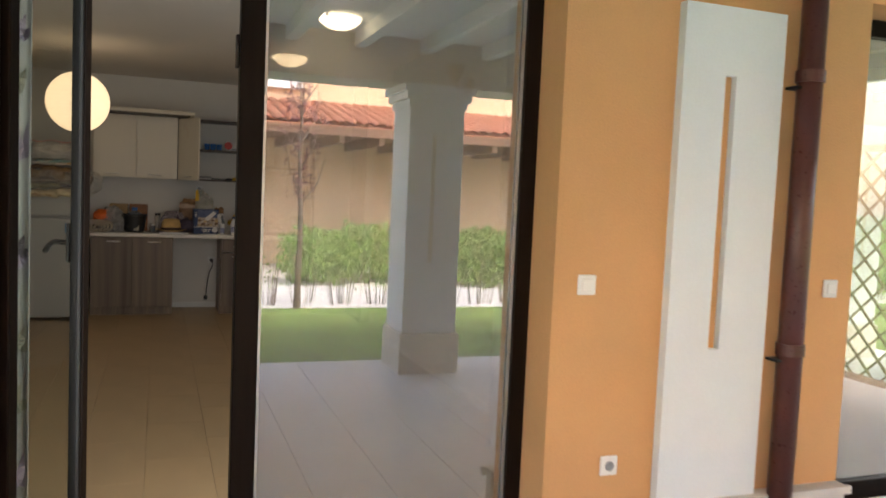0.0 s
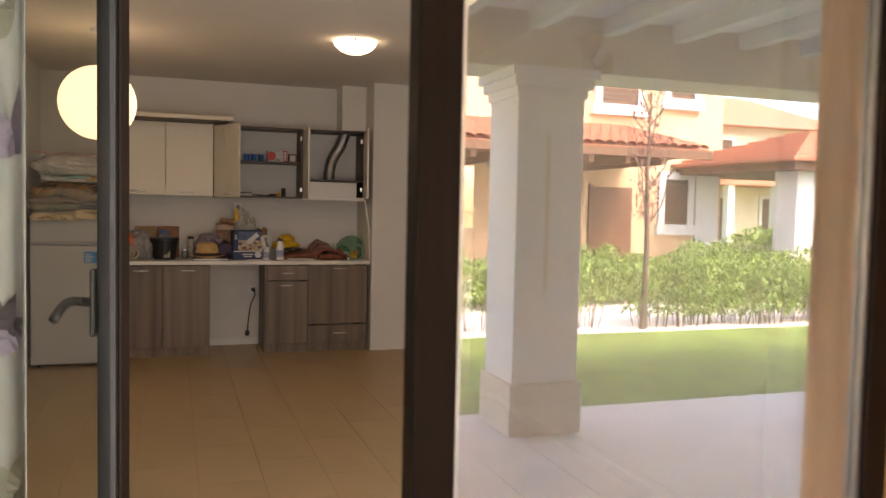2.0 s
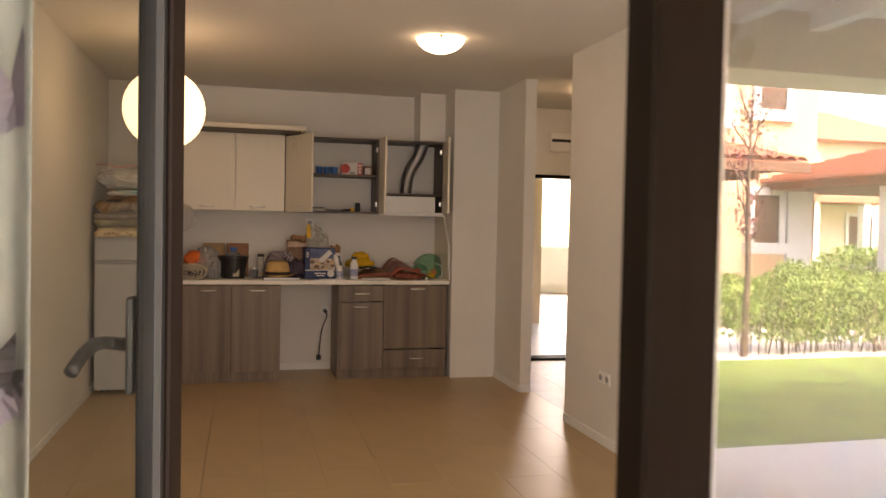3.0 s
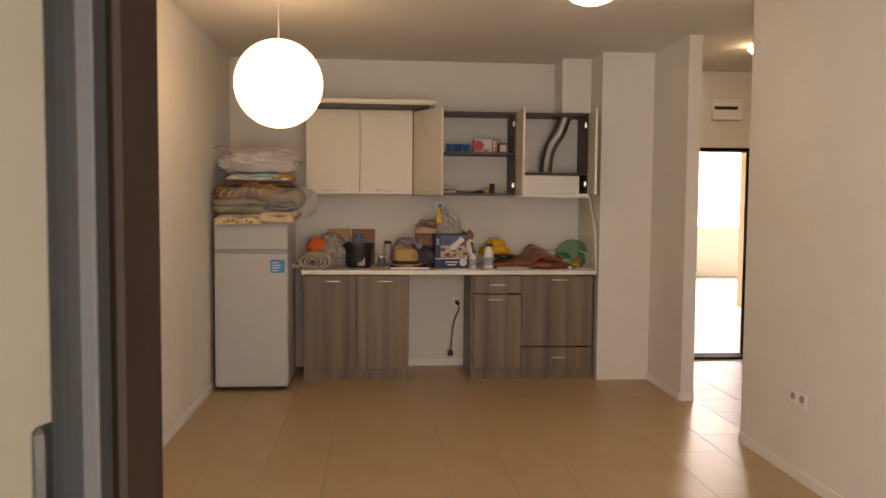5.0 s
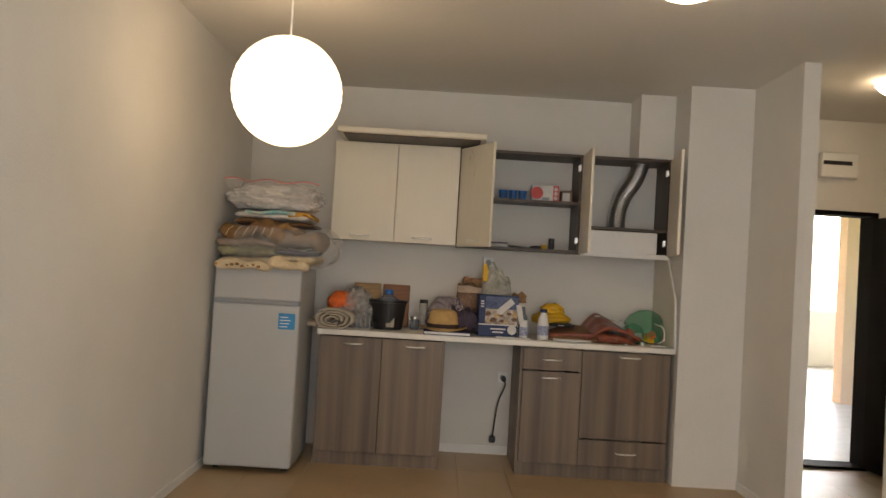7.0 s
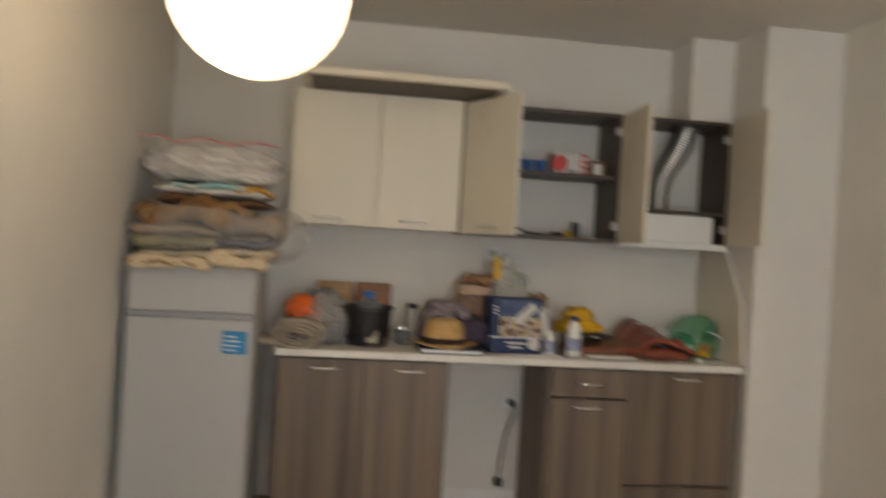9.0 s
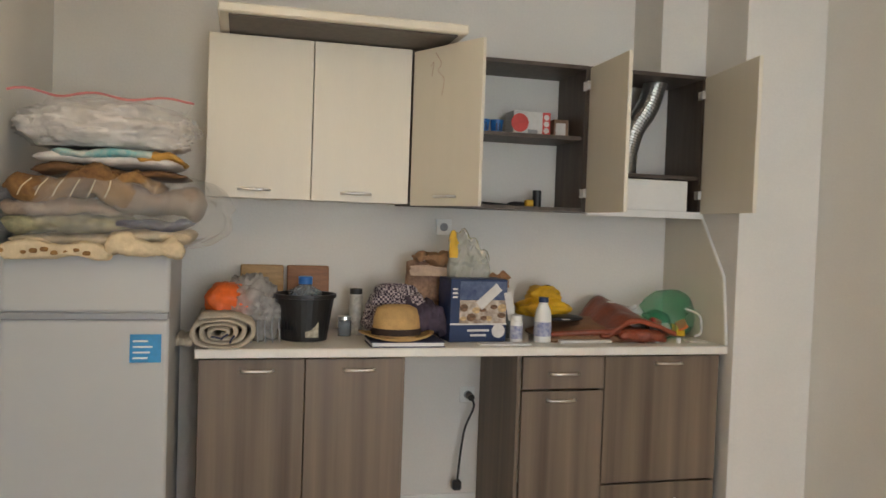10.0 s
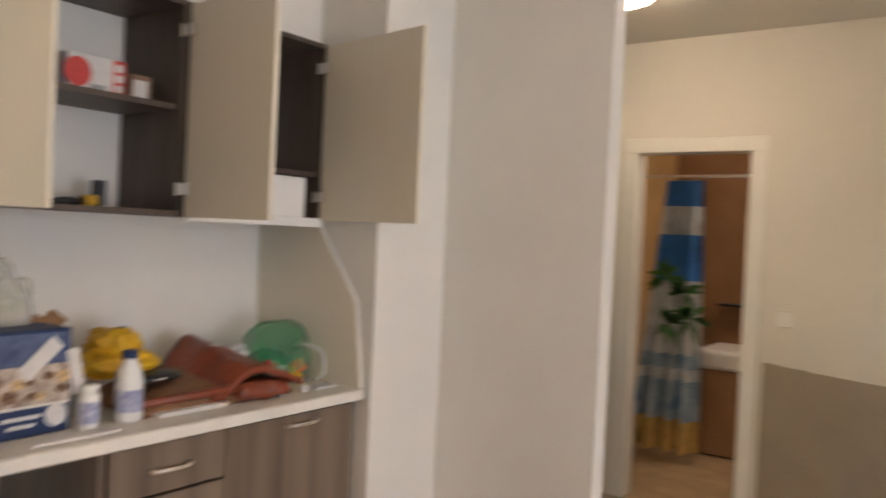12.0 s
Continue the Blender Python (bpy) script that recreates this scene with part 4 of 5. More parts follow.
dh = part("handle", bm_box(0.778, -0.034, 0.92, 0.806, -0.025, 1.12, 0.003), M["chrome"], ed, "chrome lever handle on a long plate")
part("lever", bm_tube(curve_pts([(0.79, -0.03, 1.04), (0.79, -0.075, 1.04), (0.76, -0.085, 1.04), (0.67, -0.085, 1.035)], 5), 0.009, 8), M["chrome"], dh, smooth=True)
part("lock", bm_cyl((0.79, -0.04, 0.95), (0.79, -0.03, 0.95), 0.012, seg=12), M["chrome"], dh)

# bathroom doorway and what shows through it
bf = thing("bathroom_door_frame", (5.36, -1.07, 0), "white wooden bathroom door frame", "door frame", kind="structure")
for s in (-1, 1):
    part("jamb", bm_box(-0.012, s * 0.315 - (0.0 if s > 0 else 0.09), 0, 0.115, s * 0.315 + (0.09 if s > 0 else 0.0), 2.035, 0.004), M["white_plastic"], bf)
part("head", bm_box(-0.014, -0.405, 2.03, 0.117, 0.405, 2.115, 0.004), M["white_plastic"], bf)
M["bath_tile"] = mat("brown_bath_tile", (0.34, 0.19, 0.10), 0.25, var=0.1, scale=3, piece=0.08)
M["ochre_tile"] = mat("ochre_bath_tile", (0.62, 0.40, 0.17), 0.3, var=0.1, scale=3)
structure("bathroom_walls", [(7.3, -2.4, 0, 7.4, 0.2, H), (5.46, -2.44, 0, 7.3, -2.35, H)], M["bath_tile"], "brown tiled bathroom wall", "wall")
structure("bathroom_wall_north", [(5.46, -0.30, 0, 7.3, -0.2, H)], M["ochre_tile"], "ochre tiled bathroom wall", "wall")
sc = thing("shower_curtain", (6.15, -0.70, 0.06), "shower curtain printed with blue sky, palms, sea and sand", "curtain")
M["sc_sky"] = mat("print_sky", (0.05, 0.22, 0.62), 0.6, var=0.25, scale=5)
M["sc_cloud"] = mat("print_cloud", (0.62, 0.66, 0.68), 0.6, var=0.2, scale=9)
M["sc_sea"] = mat("print_sea", (0.05, 0.16, 0.36), 0.6, var=0.3, scale=8, second=(0.45, 0.55, 0.6))
M["sc_sand"] = mat("print_sand", (0.62, 0.42, 0.14), 0.7, var=0.2, scale=8)
M["sc_palm"] = mat("print_palm", (0.05, 0.17, 0.05), 0.7, var=0.3, scale=10)
bands = [(0.0, 0.22, "sc_sand"), (0.22, 0.50, "sc_sea"), (0.50, 0.58, "sc_cloud"), (0.58, 0.68, "sc_sea"), (0.68, 1.20, "sc_cloud"), (1.20, 1.52, "sc_sky"), (1.52, 1.72, "sc_cloud"), (1.72, 1.90, "sc_sky")]


def fold(u):
    return 0.05 * math.sin(u * 26) + 0.015 * math.sin(u * 61)


for z0, z1, m in bands:
    bm = bmesh.new()
    rows = []
    for k in range(4):
        z = z0 + (z1 - z0) * k / 3
        sp = 0.13 + 0.13 * (1 - z / 1.9)
        rows.append([bm.verts.new((0.25 + fold(i / 40) * (0.7 + 0.5 * (1.9 - z)), 0.02 + 0.08 * (1 - z / 1.9) - sp + 2 * sp * i / 40, z)) for i in range(41)])
    for a, b in zip(rows, rows[1:]):
        for i in range(40):
            bm.faces.new((a[i], a[i + 1], b[i + 1], b[i]))
    part("printed_band", bm, M[m], sc, smooth=True)
rr = random.Random(8)
for cx, cz in ((-0.04, 1.12), (0.10, 1.22), (-0.10, 0.95), (0.06, 0.90)):
    bm = bmesh.new()
    for k in range(11):
        a, ln = rr.uniform(0, 6.3), rr.uniform(0.10, 0.17)
        p0 = Vector((0.16, cx, cz))
        d = Vector((0, math.cos(a), math.sin(a)))
        nn = Vector((0, -math.sin(a), math.cos(a)))
        q = [p0, p0 + d * ln * 0.5 + nn * 0.022, p0 + d * ln - Vector((0, 0, 0.03)), p0 + d * ln * 0.5 - nn * 0.022]
        bm.faces.new([bm.verts.new(v) for v in q])
    part("printed_palm", bm, M["sc_palm"], sc)
part("rail", bm_cyl((0.25, -0.9, 1.93), (0.25, 0.402, 1.93), 0.012, seg=10), M["chrome"], sc)
wm = thing("washbasin", (6.95, -1.02, 0), "white washbasin on a brown cabinet", "washbasin")
part("cabinet", bm_box(-0.22, -0.3, 0.0, 0.34, 0.3, 0.62, 0.006), M["bath_tile"], wm)
part("basin", bm_box(-0.25, -0.32, 0.62, 0.345, 0.32, 0.76, 0.03, seg=3), M["white_plastic"], wm)
part("shelf", bm_box(0.22, -0.3, 1.05, 0.345, 0.3, 1.07), M["black"], wm)

# outside the entrance
structure("entrance_landing", [(0.0, 0.36, -0.15, 12.0, 8.6, -0.012)], M["joint"], "pale tiled landing outside the entrance", "landing")
structure("landing_wall", [(3.9, 3.2, 0, 5.56, 3.4, 2.9), (6.5, 3.7, 0, 9.5, 3.9, 2.9)], M["peach"], "peach rendered wall outside the entrance", "wall")
# unseen end walls, added to keep daylight off the landing
structure("landing_blocker_west", [(1.3, 0.36, 0, 1.5, 8.6, 2.9)], M["peach"], "unseen peach end wall added to dim the landing", "wall")
structure("landing_blocker_east", [(10.0, 0.36, 0, 10.2, 8.6, 2.9)], M["peach"], "unseen peach end wall added to dim the landing", "wall")
# ceiling out of view, drawn far out to shade walls and tiles below
structure("landing_shade_ceiling", [(1.3, 0.36, 2.9, 10.2, 8.6, 3.05)], M["white_render"], "unseen pale landing ceiling, lengthened to shade the entrance", "ceiling")
structure("landing_rail", [(0.0, 8.45, -0.012, 12, 8.6, 1.0)], M["white_render"], "white parapet beyond the landing", "parapet")

# ---- floor pieces ----
def plank_mesh(name, w, l, t, m):
    bm = bm_box(0, 0, -t, w, l, 0, 0.0008)
    me = bpy.data.meshes.new(name)
    bm.to_mesh(me)
    bm.free()
    me.materials.append(m)
    return me


floor_ob = bpy.data.objects["floor"]
PW, PL = 0.33, 0.66
fm = plank_mesh("floor_tile", PW - 0.0015, PL - 0.0015, 0.012, M["floor"])
for i in range(11):
    x = 0.10 + i * PW
    for j in range(11):
        y = -6.80 + j * PL - (i % 2) * 0.33
        if y < -6.99 or y > -0.05:
            continue
        o = new("floor_tile", fm)
        o.parent = floor_ob
        o.matrix_basis = pose(x, y, 0)
structure("floor_edge", [(0.10, -6.80, -0.012, 3.73, -6.47, -0.001), (3.60, -2.4, -0.012, 3.73, 0.18, -0.001)], M["floor"], "tan laminate floor edge strips", "floor")
ht = plank_mesh("hall_tile", 0.328, 0.328, 0.012, M["hall_tile"])
for i in range(5):
    for j in range(8):
        o = new("hall_tile", ht)
        o.parent = floor_ob
        o.matrix_basis = pose(3.73 + i * 0.33, -2.32 + j * 0.33, 0)
lt = plank_mesh("landing_tile", 0.328, 0.328, 0.012, M["landing_tile"])
land = bpy.data.objects["entrance_landing"]
for i in range(14):
    for j in range(20):
        o = new("landing_tile", lt)
        o.parent = land
        o.matrix_basis = pose(3.3 + i * 0.33, 0.37 + j * 0.33, 0)
tt = plank_mesh("terrace_tile", 0.396, 0.396, 0.012, M["terrace"])
slab = bpy.data.objects["terrace_slab"]
for i in range(30):
    for j in range(9):
        o = new("terrace_tile", tt)
        o.parent = slab
        o.matrix_basis = pose(-3.0 + i * 0.4, -10.62 + j * 0.4, -0.02)

# ---- loose things on the fridge and the worktop ----
WT = 0.907
M["pillow"] = mat("pillow_cloth", (0.70, 0.66, 0.62), 0.9, var=0.12, scale=9, bump=0.4, fine=40)
M["red_edge"] = mat("red_zip", (0.60, 0.20, 0.20), 0.5)
M["blanket_brown"] = mat("brown_blanket", (0.36, 0.20, 0.065), 0.95, scale=9, bump=0.6, fine=60, second=(0.13, 0.06, 0.025))
M["blanket_tan"] = mat("tan_blanket", (0.30, 0.23, 0.18), 0.95, var=0.2, scale=12, bump=0.5)
M["blanket_green"] = mat("greenish_blanket", (0.30, 0.28, 0.17), 0.95, var=0.25, scale=14, bump=0.5)
M["blanket_cream"] = mat("cream_blanket", (0.66, 0.54, 0.36), 0.95, var=0.12, scale=14, bump=0.5)
M["teal"] = mat("teal_cloth", (0.10, 0.42, 0.46), 0.9, scale=16, bump=0.4, second=(0.62, 0.58, 0.50))
M["navy"] = mat("navy_cloth", (0.035, 0.04, 0.09), 0.9, var=0.2)


pile = thing("blanket_pile", (0.45, -0.63, 1.302), "folded brown and tan blankets in clear film on the fridge", "blankets")
M["blanket_dark"] = mat("dark_brown_blanket", (0.15, 0.075, 0.03), 0.95, var=0.25, scale=12, bump=0.6, fine=60)
M["ochre"] = mat("ochre_cloth", (0.55, 0.30, 0.06), 0.9, var=0.15, scale=12, bump=0.4)
part("base_fold", bm_fold(-0.31, 0.28, -0.24, 0.24, 0.0, 0.06, 2), M["blanket_cream"], pile, "cream folded blanket", True)
part("overhang", bm_fold(-0.30, 0.05, -0.345, -0.284, 0.0, 0.062, 35, 0.5, 0.2), M["blanket_cream"], pile, "cream patterned edge hanging over", True).location = (0, 0, -0.030)
part("overhang", bm_fold(0.03, 0.29, -0.350, -0.284, 0.0, 0.075, 37, 0.4, 0.2), M["blanket_cream"], pile, "cream rolled edge hanging over", True).location = (0, 0, -0.022)
for k in range(9):
    u = -0.29 + 0.033 * k
    part("printed_mark", bm_blob(u, -0.342, -0.008 + 0.006 * math.sin(k * 2.1), 0.026, 0.012, 0.016, 0.2, 3, 130 + k, 2), M["blanket_brown"], pile)
part("green_fold", bm_fold(-0.33, 0.09, -0.25, 0.22, 0.05, 0.085, 5, 0.6, 0.25), M["blanket_green"], pile, "greenish printed blanket", True)
part("roll", bm_fold(0.02, 0.31, -0.27, 0.2, 0.012, 0.07, 4, 0.5), M["blanket_cream"], pile, "cream rolled cloth edge", True)
part("navy_fold", bm_fold(0.03, 0.30, -0.258, 0.2, 0.075, 0.042, 9, 1.2, 0.3), M["navy"], pile, "navy cloth fold", True)
part("tan_fold", bm_fold(-0.34, 0.06, -0.25, 0.22, 0.110, 0.065, 14, 0.5, 0.3), M["blanket_tan"], pile, "tan folded blanket", True)
part("side_cushion", bm_fold(0.02, 0.34, -0.24, 0.22, 0.105, 0.15, 16, 0.2, 0.08), M["blanket_tan"], pile, "pinkish brown cushion", True)
part("brown_fold", bm_fold(-0.32, 0.12, -0.262, 0.22, 0.158, 0.118, 18, 0.5, 0.3), M["blanket_brown"], pile, "golden brown patterned blanket", True)
for k in range(6):
    part("printed_line", bm_tube(curve_pts([(-0.26 + 0.055 * k, -0.268, 0.185), (-0.245 + 0.055 * k, -0.275, 0.215), (-0.215 + 0.05 * k, -0.268, 0.245)], 4), 0.0025, 5), M["blanket_cream"], pile, "pale printed swirl")
part("corner_fold", bm_fold(-0.08, 0.20, -0.262, 0.1, 0.20, 0.07, 23, 1.3, 0.3), M["blanket_brown"], pile, "golden brown turned corner", True)
part("dark_fold", bm_fold(-0.24, 0.28, -0.22, 0.22, 0.255, 0.045, 27, 0.6, 0.25), M["blanket_dark"], pile, "dark brown blanket", True)
part("bag_film", bm_blob(0.03, -0.005, 0.0, 0.76, 0.60, 0.30, 0.12, 2.6, 12, 4, 0.15, 1.6), M["clear_bag"], pile, "clear plastic film")
lay = thing("bedding", (0.45, -0.62, 1.600), "pale and teal printed folded bedding", "bedding")
part("pale_fold", bm_fold(-0.24, 0.26, -0.22, 0.2, 0.0, 0.05, 8, 0.3), M["pillow"], lay, "pale folded sheet", True)
part("teal_fold", bm_fold(-0.17, 0.20, -0.24, 0.15, 0.022, 0.045, 31, 0.5, 0.2), M["teal"], lay, "teal printed sheet", True)
part("ochre_fold", bm_fold(0.10, 0.27, -0.235, 0.1, 0.02, 0.04, 33, 0.6, 0.2), M["ochre"], lay, "ochre cloth edge", True)
pil2 = thing("pillow", (0.44, -0.62, 1.672), "pale pillow in a clear zip bag with red edge", "pillow")
part("cushion", bm_blob(0, 0, 0, 0.53, 0.42, 0.165, 0.22, 2.8, 21, 5, 0.25, 1.3), M["pillow"], pil2, smooth=True)
part("bag", bm_blob(0, 0, 0, 0.57, 0.45, 0.18, 0.20, 2.6, 22, 5, 0.2, 1.4), M["clear_bag"], pil2, "clear plastic bag")
bm = bmesh.new()
fg = [[bm.verts.new((-0.31 + 0.62 * i / 24 * (0.86 + 0.14 * k / 4) + 0.02 * (1 - k / 4), -0.13 + 0.02 * math.sin(i * 0.8 + k) - 0.012 * k, 0.085 + 0.095 * k / 4 + 0.010 * math.sin(i * 0.7) * k / 4)) for i in range(25)] for k in range(5)]
for r0, r1 in zip(fg, fg[1:]):
    for i in range(24):
        bm.faces.new((r0[i], r0[i + 1], r1[i + 1], r1[i]))
part("film_flange", bm, M["clear_bag"], pil2, "clear film above the pillow", True)
part("zip", bm_tube([(-0.31 + 0.62 * i / 24, -0.178 + 0.02 * math.sin(i * 0.8 + 4), 0.18 + 0.010 * math.sin(i * 0.7)) for i in range(25)], 0.0045, 6), M["red_edge"], pil2, "red zip edge")

# rolled rug
M["rug"] = mat("beige_rug", (0.52, 0.45, 0.35), 0.95, var=0.12, scale=12, bump=0.6, fine=120)
rug = thing("rolled_rug", (0.86, -0.44, WT), "rolled beige woven rug, spiral end showing", "rug")
def rolled(turns, rx, rz, y0, y1, thick, n=150):
    """A flattened roll of heavy cloth, its spiral end towards -y."""
    bm = bmesh.new()
    loops = []
    for i in range(n + 1):
        u = i / n
        a = -0.5 * math.pi + turns * 2 * math.pi * u
        q = 0.14 + 0.86 * u
        wob = 1 + 0.05 * noise.noise(Vector((math.cos(a) * 2, math.sin(a) * 2, u * 3)))
        c, d = math.cos(a), math.sin(a)
        ring = []
        for r in (q - thick / rx / 2, q + thick / rx / 2):
            x, z = rx * r * math.copysign(abs(c) ** 0.85, c) * wob, rz * r * math.copysign(abs(d) ** 0.85, d) * wob
            for y in (y0 + 0.012 * noise.noise(Vector((u * 9, 3, 1))), y1):
                ring.append(bm.verts.new((x, y, z)))
        loops.append(ring)
    for p, q in zip(loops, loops[1:]):
        for k, m in ((0, 1), (1, 3), (3, 2), (2, 0)):
            bm.faces.new((p[k], p[m], q[m], q[k]))
    bm.faces.new((loops[0][0], loops[0][1], loops[0][3], loops[0][2]))
    bm.faces.new((loops[-1][0], loops[-1][2], loops[-1][3], loops[-1][1]))
    low = min(v.co.z for v in bm.verts)
    for v in bm.verts:
        v.co.z -= low
    return bm


part("roll", rolled(3.6, 0.135, 0.068, -0.165, 0.16, 0.017), M["rug"], rug, "flattened roll with a spiral end", True)
part("hanging_corner", bm_fold(-0.175, -0.105, -0.150, 0.06, 0.0, 0.05, 57, 0.2, 0.2), M["rug"], rug, "loose corner over the worktop end", True)
for k, (x, z, tilt) in enumerate(((-0.02, 0.047, 10), (0.015, 0.050, -35), (0.045, 0.040, -60))):
    part("dark_edge", bm_tube([(-0.018, 0, 0), (0, -0.003, 0.003), (0.018, 0, 0)], 0.004, 6), M["navy"], rug).matrix_basis = pose(x, -0.172, z, 0, tilt, 0)

M["film_white"] = mat("white_bag_film", (0.62, 0.61, 0.60), 0.25, var=0.12, scale=14, bump=0.5, fine=30)
M["film_thin2"] = mat("shopping_bag_film", (0.66, 0.65, 0.64), 0.25, var=0.12, scale=14, bump=0.6, fine=30, alpha=0.42)
M["film_orange"] = mat("orange_bag", (0.75, 0.14, 0.02), 0.45, var=0.12, scale=10, bump=0.4, fine=40)
bag = thing("plastic_bag", (0.93, -0.30, WT), "white and orange crumpled plastic shopping bag", "bag")
part("bag", bm_blob(0.05, 0, 0.0, 0.22, 0.20, 0.235, 0.38, 2.2, 31, 5, 0.2, 1.6), M["film_thin2"], bag, "thin white film", True)
part("orange_packet", bm_blob(-0.05, -0.04, 0.09, 0.18, 0.15, 0.155, 0.15, 2.5, 33, 4), M["film_orange"], bag, "orange packet", True)

M["board1"] = mat("pale_board", (0.42, 0.26, 0.11), 0.5, var=0.15, scale=6, stretch=(1, 1, 8), bump=0.05)
M["board2"] = mat("red_board", (0.30, 0.13, 0.055), 0.5, var=0.15, scale=6, stretch=(1, 1, 8), bump=0.05)
for x, m, lab in ((1.03, "board1", "pale wooden chopping board leaning on the wall"), (1.245, "board2", "reddish wooden chopping board leaning on the wall")):
    o = solid("chopping_board", bm_box(-0.10, -0.009, 0, 0.10, 0.009, 0.312, 0.008, seg=2), M[m], lab, "chopping board", "chopping boards")
    o.matrix_basis = pose(x, -0.075, WT, -10)

pot = thing("planter", (1.21, -0.33, WT), "black plastic bucket with ribs holding a water jug", "bucket")
part("bucket", bm_lathe([(0.10, 0), (0.128, 0.185), (0.138, 0.187), (0.138, 0.203), (0.126, 0.203), (0.118, 0.18), (0.095, 0.012), (0.001, 0.010)], 32), M["black"], pot, smooth=False)
for k in range(6):
    a = math.radians(200 + k * 9)
    part("rib", bm_box(-0.003, -0.004, 0.05, 0.003, 0.004, 0.15), M["black"], pot).matrix_basis = pose(0.113 * math.cos(a), 0.113 * math.sin(a), 0, 0, 0, 200 + k * 9)
M["label_mix"] = mat("product_label", (0.55, 0.50, 0.38), 0.5, var=0.3, scale=30, second=(0.12, 0.10, 0.07))
lb = part("label", bm_box(-0.028, -0.002, 0.015, 0.028, 0.002, 0.105), M["label_mix"], pot, "pale picture label")
lb.matrix_basis = pose(0.025, -0.111, 0.006, -9)
jug = thing("water_jug", (1.21, -0.33, WT + 0.012), "clear plastic water jug with a blue cap", "jug")
M["jug"] = mat("jug_plastic", (0.30, 0.34, 0.38), 0.15, var=0.1, alpha=0.55)
part("bottle", bm_lathe([(0.075, 0), (0.08, 0.15), (0.072, 0.20), (0.03, 0.225), (0.028, 0.235)], 24), M["jug"], jug, smooth=True)
M["blue_cap"] = mat("blue_cap", (0.02, 0.14, 0.45), 0.35, var=0.05)
part("cap", bm_lathe([(0.03, 0.232), (0.031, 0.262), (0.027, 0.266), (0.001, 0.266)], 20), M["blue_cap"], jug)

M["flask"] = mat("flask_print", (0.50, 0.48, 0.44), 0.3, var=0.25, scale=25)
fl = thing("flask", (1.455, -0.20, WT), "slim patterned thermos flask with a dark lid", "flask")
part("body", bm_lathe([(0.03, 0), (0.032, 0.004), (0.032, 0.185), (0.029, 0.19)], 20), M["flask"], fl, smooth=True)
part("lid", bm_lathe([(0.0295, 0.188), (0.029, 0.215), (0.001, 0.217)], 20), M["black"], fl)
mug = thing("glass_jar", (1.40, -0.24, WT), "small glass jar with a steel lid", "jar")
part("jar", bm_lathe([(0.03, 0), (0.033, 0.06), (0.028, 0.075)], 18), M["jug"], mug, smooth=True)
part("lid", bm_lathe([(0.03, 0.075), (0.03, 0.09), (0.001, 0.091)], 18), M["chrome"], mug)
dish = thing("drying_rack", (1.03, -0.40, WT), "dark bent wire dish rack", "rack")
for k in range(5):
    part("wire", bm_tube(curve_pts([(-0.05 + 0.03 * k, -0.06, 0.003), (-0.055 + 0.03 * k, -0.05, 0.07), (-0.05 + 0.03 * k, 0.0, 0.10), (-0.04 + 0.03 * k, 0.05, 0.08), (-0.04 + 0.03 * k, 0.06, 0.003)], 4), 0.0035, 6), M["grey_plastic"], dish)

book = thing("book", (1.63, -0.50, WT), "flat dark covered book with pale pages", "book")
part("pages", bm_box(-0.155, -0.085, 0.004, 0.155, 0.10, 0.020), M["white_plastic"], book, "pale page block")
part("cover", bm_box(-0.16, -0.09, 0.0, 0.16, 0.105, 0.004), M["navy"], book)
part("cover", bm_box(-0.16, -0.09, 0.020, 0.16, 0.105, 0.024), M["navy"], book)

M["straw"] = mat("straw", (0.62, 0.40, 0.16), 0.8, var=0.12, scale=20, bump=0.6, fine=220)
hat = thing("straw_hat", (1.60, -0.46, WT + 0.025), "pale straw trilby hat with a dark band", "hat")
bm = bm_lathe([(0.165, 0.012), (0.168, 0.016), (0.115, 0.010), (0.108, 0.018), (0.100, 0.09), (0.088, 0.128), (0.06, 0.142), (0.02, 0.134), (0.001, 0.130)], 40)
for v in bm.verts:
    r = math.hypot(v.co.x, v.co.y)
    if r > 0.12:
        v.co.z += 0.012 * math.cos(2 * math.atan2(v.co.y, v.co.x))
    v.co.y *= 0.84
    v.co.z = max(0.0, v.co.z)
part("straw_body", bm, M["straw"], hat, smooth=True)
bm = bm_lathe([(0.111, 0.016), (0.1085, 0.044)], 40)
for v in bm.verts:
    v.co.y *= 0.845
M["band_brown"] = mat("dark_brown_band", (0.035, 0.018, 0.012), 0.8)
part("band", bm, M["band_brown"], hat, "dark brown cloth band")

# checked cloth cap
mc = bpy.data.materials.new("checked_cloth")
mc.use_nodes = True
nt = mc.node_tree
ck, tcn = nt.nodes.new("ShaderNodeTexChecker"), nt.nodes.new("ShaderNodeTexCoord")
ck.inputs["Scale"].default_value = 95
ck.inputs["Color1"].default_value, ck.inputs["Color2"].default_value = (0.030, 0.016, 0.04, 1), (0.50, 0.44, 0.45, 1)
nt.links.new(tcn.outputs["Object"], ck.inputs["Vector"])
nt.links.new(ck.outputs["Color"], nt.nodes["Principled BSDF"].inputs["Base Color"])
nt.nodes["Principled BSDF"].inputs["Roughness"].default_value = 0.9
M["plum_cloth"] = mat("plum_cloth", (0.075, 0.055, 0.085), 0.9, var=0.3, scale=10, bump=0.5, fine=50)
cloth = thing("checked_shirt", (1.63, -0.28, WT), "crumpled plum and white checked cloth", "cloth")
part("crumpled_cloth", bm_blob(-0.01, 0, 0, 0.26, 0.20, 0.235, 0.16, 2.0, 41, 5, 0.15, 1.4), mc, cloth, smooth=True)
